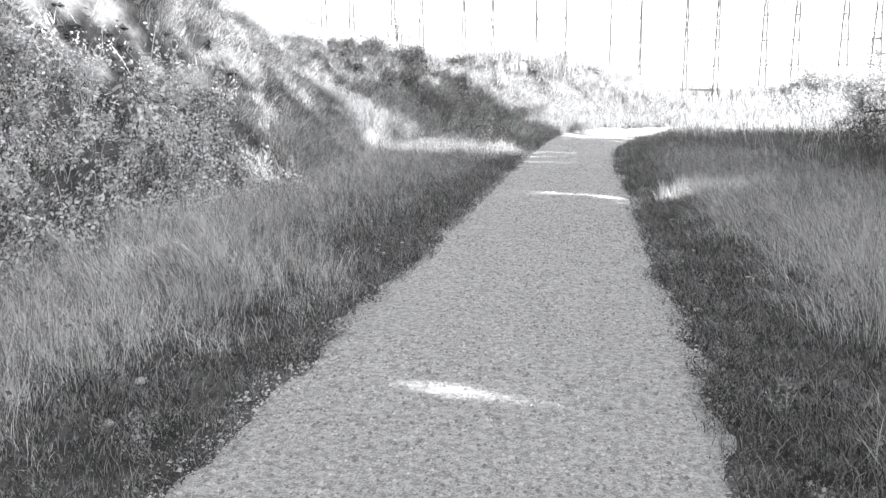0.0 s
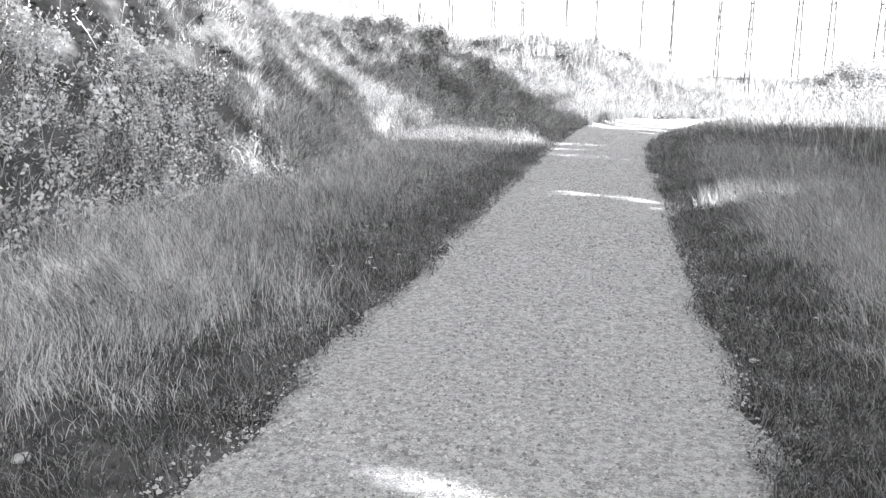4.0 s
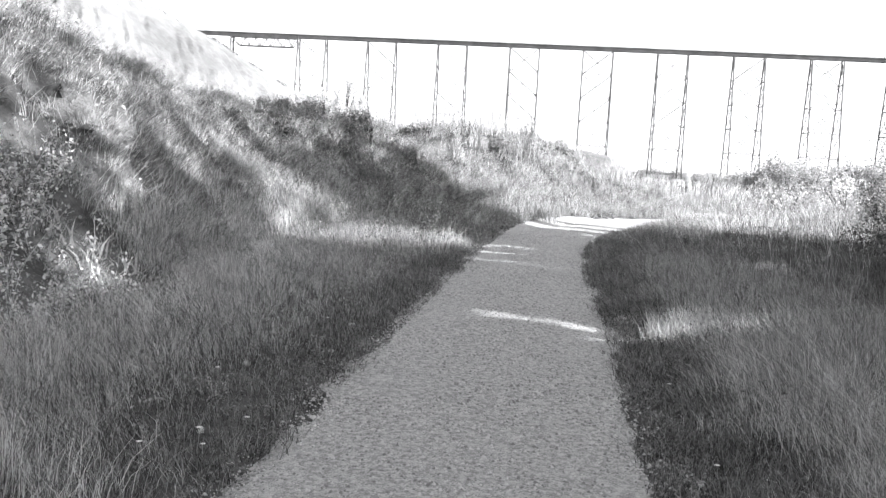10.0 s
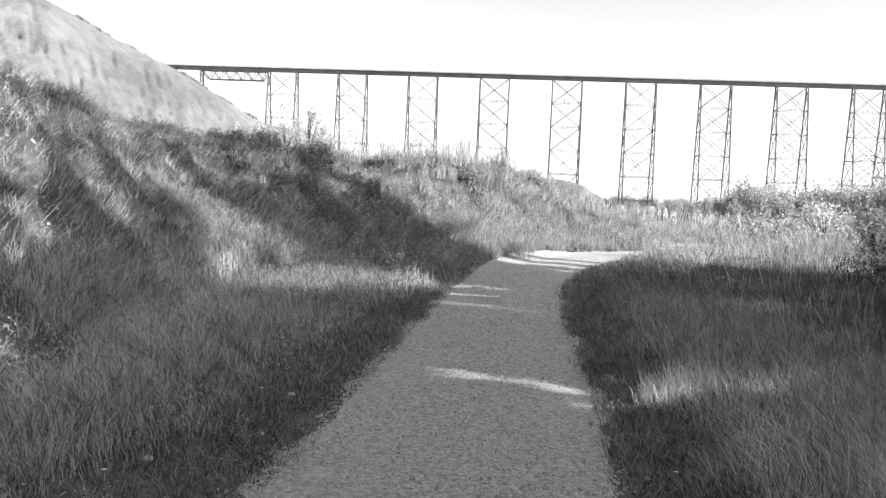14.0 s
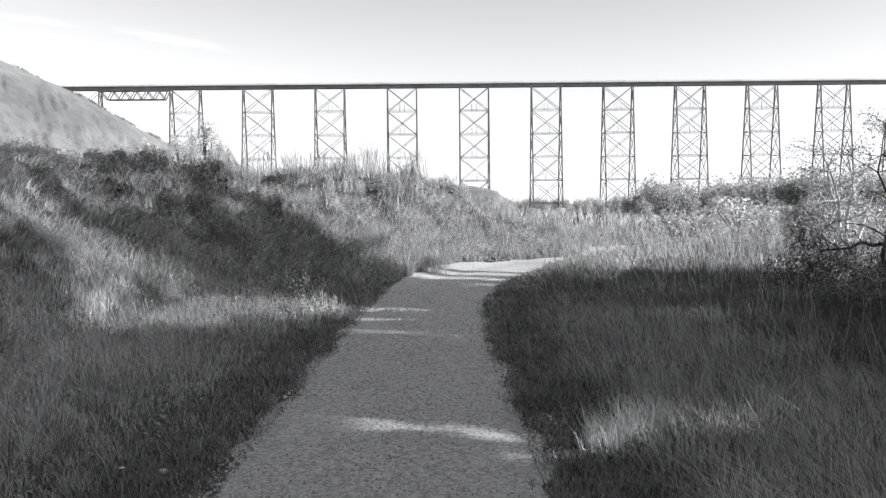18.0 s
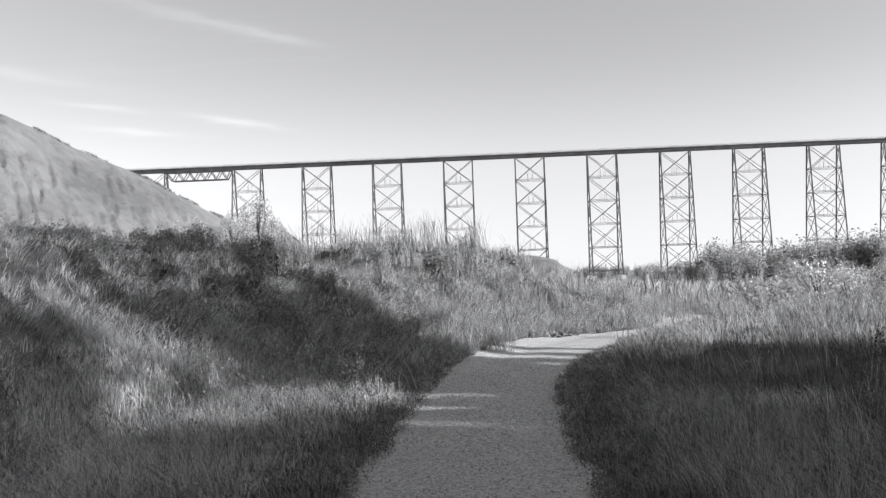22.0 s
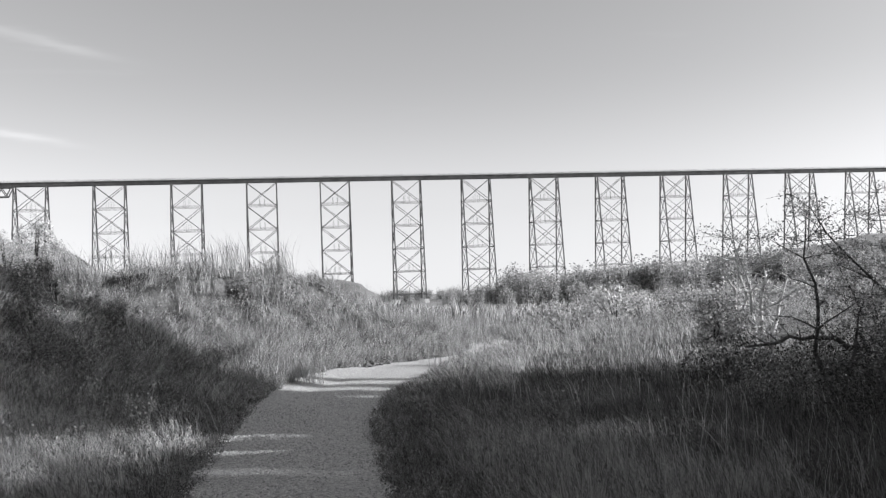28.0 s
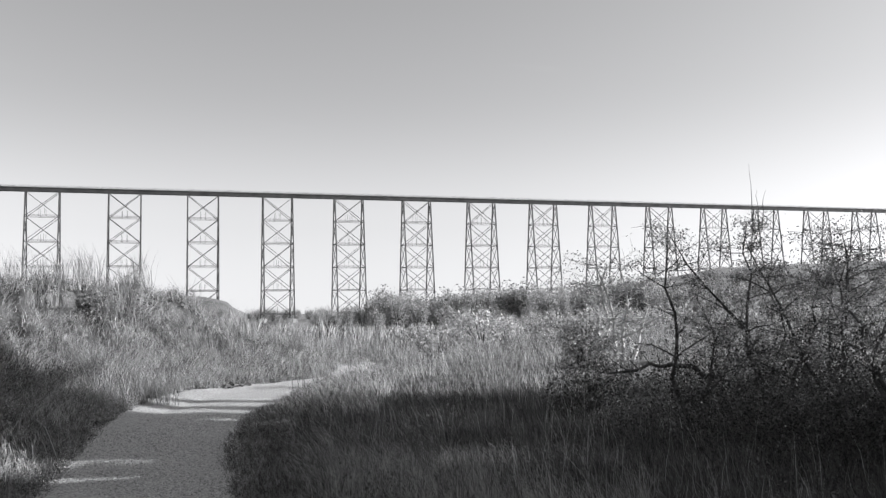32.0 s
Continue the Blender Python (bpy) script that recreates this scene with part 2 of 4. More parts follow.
# foot of the bank on the left side and of the knoll: x, y, height, width of its slope
BANK = np.array([(-4.4, -40, 4.4, 5.0), (-3.7, -12, 4.4, 4.4), (-3.3, -5, 3.9, 4.0), (-3.1, 0, 3.3, 3.8), (-2.9, 3, 2.6, 3.5), (-2.5, 6, 1.85, 3.2),
                 (-1.7, 8.3, 1.45, 3.0), (-0.8, 9.8, 1.2, 2.8), (0.1, 11.8, 1.7, 2.7), (1.3, 13.6, 1.6, 2.8), (3.0, 15.0, 1.1, 3.2),
                 (5.0, 18.6, 0.5, 4.5), (9, 27, 0.2, 6), (20, 60, 0.0, 10)])
# skyline of the far hills, seen from the path: bearing, height in degrees, distance
SKY_AZ = np.array((-180, -75, -60, -40, -32, -29.5, -26, -22.4, -19.4, -16.9, -14.7, -13.8, -12.6, -11.6, -8, 0, 2.4, 3.8, 4.8, 5.4, 22, 26, 30.3, 34.4, 40, 60, 100, 180))
SKY_EL = np.array((4, 9, 11.5, 12, 10.4, 9.6, 7.8, 6.3, 4.65, 3.35, 2.85, 2.8, 1.8, 1.1, 0.8, 0.75, 0.55, 0.3, -0.2, -0.6, -0.5, 0.5, 1.3, 1.95, 2.1, 2.4, 3, 4))
SKY_R = np.array((300, 300, 280, 260, 260, 260, 270, 280, 290, 300, 330, 340, 340, 340, 400, 420, 430, 430, 430, 450, 450, 450, 450, 450, 450, 420, 380, 300))


def bank_at(x, y):
    """How far inside the foot of the bank (metres, negative outside), with the bank's height and width there."""
    best = np.full(np.shape(x), 1e9)
    out = [np.zeros(np.shape(x)) for _ in range(3)]
    for a, b in zip(BANK[:-1], BANK[1:]):
        e = b[:2] - a[:2]
        u = np.clip(((x - a[0]) * e[0] + (y - a[1]) * e[1]) / (e @ e), 0, 1)
        dx, dy = x - a[0] - u * e[0], y - a[1] - u * e[1]
        d = np.hypot(dx, dy)
        side = np.where(e[0] * (y - a[1]) - e[1] * (x - a[0]) > 0, 1.0, -1.0)
        near = d < best
        best = np.where(near, d, best)
        for k, v in enumerate((side * d, a[2] + u * (b[2] - a[2]), a[3] + u * (b[3] - a[3]))):
            out[k] = np.where(near, v, out[k])
    return out


def rib(x, y):
    return fbm(y * 0.95 + 0.25 * x, x * 0.28 + 20, 3)


def bare_earth(x, y):
    """Above 0 where the bank has slipped and shows its earth."""
    w = 0.9 * (fbm(x * 2.1 + 4, y * 2.1 + 4) - 0.5)
    out = np.full(np.shape(x), -9.0)
    for cx, cy, rx_, ry_ in ((-4.45, -1.25, 0.6, 0.55), (-4.6, 0.3, 0.5, 0.42), (-5.0, -2.4, 0.5, 0.6)):
        out = np.maximum(out, 1 - np.hypot((x - cx) / rx_, (y - cy) / ry_))
    return out + w


def scar(x, y):
    """Distance from the bare broken edge near the top of the knoll."""
    d = np.full(np.shape(x), 1e9)
    for (ax, ay), (bx, by) in (((-1.1, 14.6), (-0.1, 14.8)), ((-0.1, 14.8), (0.7, 14.1)), ((0.9, 14.7), (1.3, 14.2))):
        u = np.clip(((x - ax) * (bx - ax) + (y - ay) * (by - ay)) / ((bx - ax) ** 2 + (by - ay) ** 2), 0, 1)
        d = np.minimum(d, np.hypot(x - ax - u * (bx - ax), y - ay - u * (by - ay)))
    return d + 0.6 * (fbm(x * 2.3 + 8, y * 2.3) - 0.5)


def height(x, y):
    x, y = np.asarray(x, float), np.asarray(y, float)
    r, az = np.hypot(x, y + 5), np.degrees(np.arctan2(x, y + 5))
    base = np.interp(y, (-60, 11, 25, 100, 300, 450, 560, 700, 1500, 3500), (-1.0, 0.22, 0.1, -1.9, -6.6, -9.6, -10.5, -10.5, -17, -34))
    inside, high, wide = bank_at(x, y)
    u = np.clip(inside / wide, 0, 1.6)
    rise = high * np.where(u < 1, u * (1.25 - 0.25 * u * u) ** 1.0, 1.0) + 0.12 * ease(-1.5, 0, inside)
    # a broken scarp near the crest
    rise = rise + (0.16 + 0.2 * ease(8, 11, y)) * high * (ease(0.7, 0.78, u + 0.35 * (fbm(x * 0.9, y * 0.9 + 60) - 0.5)) - ease(0.5, 1.0, u))
    lumps = (fbm(x * 0.55 + 3, y * 0.55) - 0.5) * 0.9 * ease(0.2, 2.0, inside) + (fbm(x * 1.7, y * 1.7 + 9) - 0.5) * 0.35 * ease(0, 1.0, inside)
    # ribs and washed-out gullies run down the bank
    lumps = lumps + (rib(x, y) - 0.5) * 0.75 * ease(0.3, 1.6, inside) * ease(9.5, 6.5, y)
    # lumps of slipped turf on the knoll and at the shaded corner
    lumps = lumps + (np.abs(fbm(x * 1.25 + 31, y * 1.25 + 7) - 0.5) * -1.1 + 0.12) * ease(0.3, 1.2, inside) * ease(5.5, 8, y)
    lumps = lumps - 0.16 * ease(0.0, 0.3, bare_earth(x, y))
    lumps = lumps - 0.24 * ease(0.3, 0.08, scar(x, y))
    flat = 0.05 * (fbm(x * 1.1, y * 1.1 + 40, 3) - 0.5) * (inside < 0.3)
    left = np.interp(y, LEFT_Y, LEFT_X) - x
    right = x - np.interp(y, RIGHT_Y, RIGHT_X)
    off = np.maximum(left, right)
    verge = 0.07 * ease(0.0, 0.8, off)
    el, far = np.interp(az, SKY_AZ, SKY_EL), np.interp(az, SKY_AZ, SKY_R)
    # gullies run down the far slopes
    gully = (fbm(az * 1.1, np.log(r + 1) * 3.0, 5) - 0.5) * 2
    top = 1.6 + far * np.tan(np.radians(el))
    up = np.where(az < -8, ease(0.7, 1.0, r / far) ** 1.1, ease(0.3, 1.0, r / far) ** 1.25)
    # steep little gullies cut into the clay face
    cut = np.abs(fbm(az * 1.2 + 40 + 3.0 * up, up * 4.5 + 0.35 * az, 5) - 0.5) * 2
    up = up - 0.035 * ease(0.2, 0.0, cut) * ease(0.15, 0.4, up) * ease(1.0, 0.8, up) * ease(-8, -12, az)
    ledge = r / far + 0.1 * (fbm(az * 1.3, r * 0.012 + 5, 5) - 0.5)
    up = up + 0.08 * (ease(0.77, 0.82, ledge) - ease(0.6, 1.0, ledge)) * ease(-10, -14, az)
    hill = np.maximum(top - base, 0) * up * (1 + 0.009 * gully * up * (1 - up) * 4)
    hill = hill * ease(-0.4, 0.45, el)
    bank_fade = 1 - ease(30, 110, r)
    ground_noise = (fbm(x * 0.06, y * 0.06, 4) - 0.5) * 1.6 * ease(25, 90, r)
    return base + (rise + lumps) * bank_fade + flat + verge * bank_fade + hill + ground_noise


def sheet(name, points, faces, mat, smooth=True):
    me = bpy.data.meshes.new(name)
    me.vertices.add(len(points))
    me.vertices.foreach_set("co", np.asarray(points, np.float32).ravel())
    faces = np.asarray(faces, np.int32)
    n, k = faces.shape
    me.loops.add(n * k)
    me.loops.foreach_set("vertex_index", faces.ravel())
    me.polygons.add(n)
    me.polygons.foreach_set("loop_start", np.arange(0, n * k, k, dtype=np.int32))
    me.polygons.foreach_set("use_smooth", np.full(n, smooth))
    me.update(calc_edges=True)
    me.materials.append(mat)
    return me


def grid_faces(rows, cols, wrap=False):
    i, j = np.meshgrid(np.arange(rows - 1), np.arange(cols if wrap else cols - 1), indexing="ij")
    k = (j + 1) % cols
    return np.stack([i * cols + j, i * cols + k, (i + 1) * cols + k, (i + 1) * cols + j], -1).reshape(-1, 4)


# ---- ground: one sheet out to the horizon ----
angles = np.radians(np.concatenate([np.concatenate([np.arange(-60, -36, 0.35), np.arange(-36, -10, 0.16), np.arange(-10, 60, 0.35)]), np.arange(60, 300, 2.2)]))
radii = np.concatenate([[0.05], 0.5 * 1.0135 ** np.arange(290), 24.5 * 1.024 ** np.arange(1, 86), np.arange(186, 350, 2.0), 350 * 1.024 ** np.arange(0, 100)])
gr, ga = np.meshgrid(radii, angles, indexing="ij")
gx, gy = gr * np.sin(ga), gr * np.cos(ga) - 5
gz = height(gx, gy)
# the bed of the path lies a little lower than the gravel
bed = (gx > np.interp(gy, LEFT_Y, LEFT_X) + 0.1) & (gx < np.interp(gy, RIGHT_Y, RIGHT_X) - 0.1) & (gy < 17.5)
gz = gz - 0.04 * bed
ground = new("ground", sheet("ground", np.stack([gx, gy, gz], -1).reshape(-1, 3), grid_faces(len(radii), len(angles), True)[:, ::-1], SOIL))
# bare clay on the far slopes
ground.data.materials.append(CLAY)
ground.data.materials.append(MEADOW)
fi, fj = np.meshgrid(np.arange(len(radii) - 1), np.arange(len(angles)), indexing="ij")
bare = (radii[fi] > 75) & (np.degrees(angles[fj]) < 6.5) & (np.degrees(angles[fj]) > -60)
ground.data.polygons.foreach_set("material_index", np.where(bare, 1, np.where(radii[fi] > 24, 2, 0)).ravel().astype(np.int32))
tagged(ground, "dry grey soil of a river valley under grass", "ground", kind="structure")

# ---- gravel path ----
py = np.arange(-16, 17.9, 0.05)
lx, rx = np.interp(py, LEFT_Y, LEFT_X), np.interp(py, RIGHT_Y, RIGHT_X)
ly, ry = py, py
lx = lx - 0.07 + 0.34 * (fbm(py * 2.2, py * 0 + 3, 5) - 0.5)
rx = rx + 0.07 + 0.34 * (fbm(py * 2.0, py * 0 + 8, 5) - 0.5)
ps = np.linspace(0, 1, 36)
PX = lx[:, None] * (1 - ps) + rx[:, None] * ps
PY = ly[:, None] * (1 - ps) + ry[:, None] * ps
PZ = height(PX, PY) * 0 + np.interp(PY, (-60, 11, 25), (-1.0, 0.22, 0.1)) + 0.012 + 0.02 * np.sin(ps * np.pi) + 0.008 * (fbm(PX * 2.5, PY * 2.5) - 0.5)
PZ = np.maximum(PZ, height(PX, PY) + 0.008)
PZ[:, 0] -= 0.03
PZ[:, -1] -= 0.03
path = new("path", sheet("path", np.stack([PX, PY, PZ], -1).reshape(-1, 3), grid_faces(len(py), len(ps))[:, ::-1], GRAVEL))
tagged(path, "narrow walking path of fine pale gravel", "path", kind="structure")


# ---- grass ----
def blades(name, x, y, tall, wide, lean, mat, label, z=None, toward=(0.3, 0.1), category="grass"):
    """One field of single bent blades; tall, wide, lean: arrays or numbers."""
    n = len(x)
    z = height(x, y) if z is None else z
    tall = tall * (0.6 + 0.7 * RNG.random(n))
    turn = RNG.random(n) * 2 * np.pi
    wx, wy = np.cos(turn) * wide * 0.5, np.sin(turn) * wide * 0.5
    way = RNG.random(n) * 2 * np.pi
    bx = (np.cos(way) * 0.8 + toward[0]) * lean * tall
    by = (np.sin(way) * 0.8 + toward[1]) * lean * tall
    pts = np.empty((n, 5, 3), np.float32)
    for k, (u, w) in enumerate(((0, 1), (0, -1), (0.55, 0.8), (0.55, -0.8), (1, 0))):
        bend = u ** 1.8
        pts[:, k, 0] = x + bx * bend + wx * w
        pts[:, k, 1] = y + by * bend + wy * w
        pts[:, k, 2] = z - 0.02 + tall * (u - 0.25 * lean * bend)
    tri = np.array([(0, 1, 3), (0, 3, 2), (2, 3, 4)])
    faces = (np.arange(n)[:, None, None] * 5 + tri).reshape(-1, 3)
    ob = new(name, sheet(name, pts.reshape(-1, 3), faces, mat, False))
    return tagged(ob, label, category, kind="stuff")


def scatter(n, x0, x1, y0, y1, keep):
    x, y = RNG.uniform(x0, x1, n), RNG.uniform(y0, y1, n)
    k = keep(x, y)
    return x[k], y[k]


def left_of(x, y):
    return np.interp(y, LEFT_Y, LEFT_X) - x


def right_of(x, y):
    return x - np.interp(y, RIGHT_Y, RIGHT_X)


def foot(x, y):
    return bank_at(x, y)[0]


# ---- tools for things ----
def part(name, bm, mat, parent, label=""):
    """One mesh object under a thing, from a bmesh or a finished mesh."""
    if isinstance(bm, bpy.types.Mesh):
        me = bm
    else:
        me = bpy.data.meshes.new(name)
        bm.to_mesh(me)
        bm.free()
        me.materials.append(mat)
    ob = new(name, me)
    ob.parent = parent
    return tagged(ob, label) if label else ob


def bar(bm, a, b, w, d=None):
    """A straight bar of w by d metres from a to b."""
    a, b = Vector(a), Vector(b)
    q = (b - a).to_track_quat("Z", "Y").to_matrix().to_4x4()
    bmesh.ops.create_cube(bm, size=1, matrix=Matrix.Translation((a + b) / 2) @ q @ Matrix.Diagonal((w, d or w, (b - a).length, 1)))


def box(bm, x0, x1, y0, y1, z0, z1):
    bmesh.ops.create_cube(bm, size=1, matrix=Matrix.Translation(((x0 + x1) / 2, (y0 + y1) / 2, (z0 + z1) / 2)) @ Matrix.Diagonal((x1 - x0, y1 - y0, z1 - z0, 1)))


def tubes(name, rods, mat, sides=5):
    """One mesh of tapered round rods: rows of a, b, radius at a, radius at b."""
    a, b = np.array([r[0] for r in rods], float), np.array([r[1] for r in rods], float)
    ra, rb = np.array([r[2] for r in rods]), np.array([r[3] for r in rods])
    d = b - a
    d /= np.linalg.norm(d, axis=1, keepdims=True) + 1e-9
    ref = np.where(np.abs(d[:, 2:3]) > 0.9, np.array([[1.0, 0, 0]]), np.array([[0, 0, 1.0]]))
    u = np.cross(d, ref)
    u /= np.linalg.norm(u, axis=1, keepdims=True)
    v = np.cross(d, u)
    ang = np.arange(sides) * 2 * np.pi / sides
    ring = u[:, None] * np.cos(ang)[None, :, None] + v[:, None] * np.sin(ang)[None, :, None]
    pts = np.concatenate([a[:, None] + ring * ra[:, None, None], b[:, None] + ring * rb[:, None, None]], 1)
    k = np.arange(sides)
    quad = np.stack([k, (k + 1) % sides, sides + (k + 1) % sides, sides + k], -1)
    faces = (np.arange(len(rods))[:, None, None] * 2 * sides + quad).reshape(-1, 4)
    return sheet(name, pts.reshape(-1, 3), faces, mat)


def leaf_mesh(name, centres, size, mat, seed=1, droop=0.0):
    """One mesh of single folded leaves, each a bent diamond, at the given centres."""
    g = np.random.default_rng(seed)
    n = len(centres)
    size = np.broadcast_to(size, (n,)) * (0.6 + 0.8 * g.random(n))
    d = g.normal(size=(n, 3))
    d[:, 2] -= droop
    d /= np.linalg.norm(d, axis=1, keepdims=True)
    e = np.cross(d, g.normal(size=(n, 3)))
    e /= np.linalg.norm(e, axis=1, keepdims=True)
    f = np.cross(d, e)
    s = size[:, None]
    c = np.asarray(centres)
    pts = np.stack([c - d * s * 0.5, c + e * s * 0.3 + f * s * 0.08, c + d * s * 0.5, c - e * s * 0.3 + f * s * 0.08], 1)
    tri = np.array([(0, 1, 2), (0, 2, 3)])
    faces = (np.arange(n)[:, None, None] * 4 + tri).reshape(-1, 3)
    return sheet(name, pts.reshape(-1, 3), faces, mat, False)


def grow(g, start, way, length, radius, depth, rods, tips, bend=0.35, fork=3, shrink=0.68, upward=0.15):
    """A crooked limb that forks; rods and tips are filled."""
    p, d = np.array(start, float), np.array(way, float)
    steps = 3
    for k in range(steps):
        d = d + g.normal(size=3) * bend * 0.5 + np.array([0, 0, upward])
        d /= np.linalg.norm(d)
        q = p + d * length / steps
        rods.append((p, q, radius * (1 - 0.25 * k / steps), radius * (1 - 0.25 * (k + 1) / steps)))
        if depth > 0 and k > 0:
            side = d + g.normal(size=3) * 0.8
            grow(g, q, side / np.linalg.norm(side), length * shrink * (0.6 + 0.5 * g.random()), radius * 0.5, depth - 1, rods, tips, bend, fork, shrink, upward)
        if depth <= 1:
            tips.append(q)
        p = q
    if depth > 0:
        for _ in range(fork - 1):
            side = d + g.normal(size=3) * 0.6
            grow(g, p, side / np.linalg.norm(side), length * shrink * (0.7 + 0.4 * g.random()), radius * 0.6, depth - 1, rods, tips, bend, fork, shrink, upward)


# ---- trees out of view beside the path, whose shade falls over it ----
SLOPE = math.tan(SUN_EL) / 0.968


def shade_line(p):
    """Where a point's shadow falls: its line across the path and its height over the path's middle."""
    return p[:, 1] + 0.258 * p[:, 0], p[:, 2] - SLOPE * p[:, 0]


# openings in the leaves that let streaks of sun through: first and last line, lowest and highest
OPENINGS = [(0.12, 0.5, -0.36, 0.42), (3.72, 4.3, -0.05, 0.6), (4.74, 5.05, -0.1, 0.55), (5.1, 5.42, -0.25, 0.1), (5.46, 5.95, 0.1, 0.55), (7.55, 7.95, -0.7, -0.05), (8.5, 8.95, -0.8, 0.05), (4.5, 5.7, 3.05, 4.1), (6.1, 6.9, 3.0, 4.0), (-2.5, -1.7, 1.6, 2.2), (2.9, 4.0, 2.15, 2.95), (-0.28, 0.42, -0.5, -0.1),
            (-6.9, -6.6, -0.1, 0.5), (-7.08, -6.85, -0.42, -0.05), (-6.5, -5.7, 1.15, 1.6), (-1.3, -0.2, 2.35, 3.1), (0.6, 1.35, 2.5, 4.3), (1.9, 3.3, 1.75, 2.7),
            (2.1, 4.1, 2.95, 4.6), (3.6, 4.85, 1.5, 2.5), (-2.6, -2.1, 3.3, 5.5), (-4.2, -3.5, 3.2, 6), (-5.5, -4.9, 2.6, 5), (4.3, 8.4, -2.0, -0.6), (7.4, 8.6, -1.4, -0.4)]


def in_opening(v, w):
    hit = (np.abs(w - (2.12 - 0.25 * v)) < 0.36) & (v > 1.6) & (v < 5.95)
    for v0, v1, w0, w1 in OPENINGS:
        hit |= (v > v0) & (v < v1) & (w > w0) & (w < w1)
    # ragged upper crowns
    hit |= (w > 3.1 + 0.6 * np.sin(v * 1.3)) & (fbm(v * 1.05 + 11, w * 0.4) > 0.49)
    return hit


def shade_tree(x, y, tall, wide, seed, leaves_n):
    g = np.random.default_rng(seed)
    thing = tagged(new("cottonwood"), "leafy cottonwood tree in an unseen row that shades the path", "tree", "trees beside the path")
    ground_z = float(height(x, y))
    thing.location = (x, y, ground_z - 0.05)
    rods, tips = [], []
    grow(g, (0, 0, 0), (0, 0, 1), tall * 0.5, 0.1, 3, rods, tips, 0.25, 3, 0.6, 0.1)
    part("trunk", tubes("trunk", rods, BARK, 6), BARK, thing)
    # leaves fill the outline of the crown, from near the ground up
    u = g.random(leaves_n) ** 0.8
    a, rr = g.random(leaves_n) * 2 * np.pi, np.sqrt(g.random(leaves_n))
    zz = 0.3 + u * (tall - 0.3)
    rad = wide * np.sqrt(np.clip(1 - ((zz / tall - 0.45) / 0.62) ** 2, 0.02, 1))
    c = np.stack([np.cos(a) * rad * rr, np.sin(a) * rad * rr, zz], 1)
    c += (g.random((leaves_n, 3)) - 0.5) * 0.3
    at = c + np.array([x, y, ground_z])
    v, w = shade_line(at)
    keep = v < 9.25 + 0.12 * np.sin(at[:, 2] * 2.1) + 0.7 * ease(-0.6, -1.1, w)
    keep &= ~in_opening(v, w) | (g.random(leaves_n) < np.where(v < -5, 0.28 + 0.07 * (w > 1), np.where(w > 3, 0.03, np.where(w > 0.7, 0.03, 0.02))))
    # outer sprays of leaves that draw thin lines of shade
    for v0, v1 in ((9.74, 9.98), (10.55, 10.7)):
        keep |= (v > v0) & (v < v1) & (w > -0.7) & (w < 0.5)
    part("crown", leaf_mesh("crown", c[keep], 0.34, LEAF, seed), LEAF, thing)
    return thing


# the last three are an unseen second row, added to deepen the shade
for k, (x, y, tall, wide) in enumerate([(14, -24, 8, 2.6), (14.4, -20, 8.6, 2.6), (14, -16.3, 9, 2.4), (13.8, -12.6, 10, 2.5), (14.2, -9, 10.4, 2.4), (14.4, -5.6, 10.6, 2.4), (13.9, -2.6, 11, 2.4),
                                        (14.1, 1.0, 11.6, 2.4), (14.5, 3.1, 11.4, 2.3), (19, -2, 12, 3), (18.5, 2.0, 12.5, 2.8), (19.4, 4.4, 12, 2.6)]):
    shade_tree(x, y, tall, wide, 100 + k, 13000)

# ---- bushes beside the shaded meadow ----


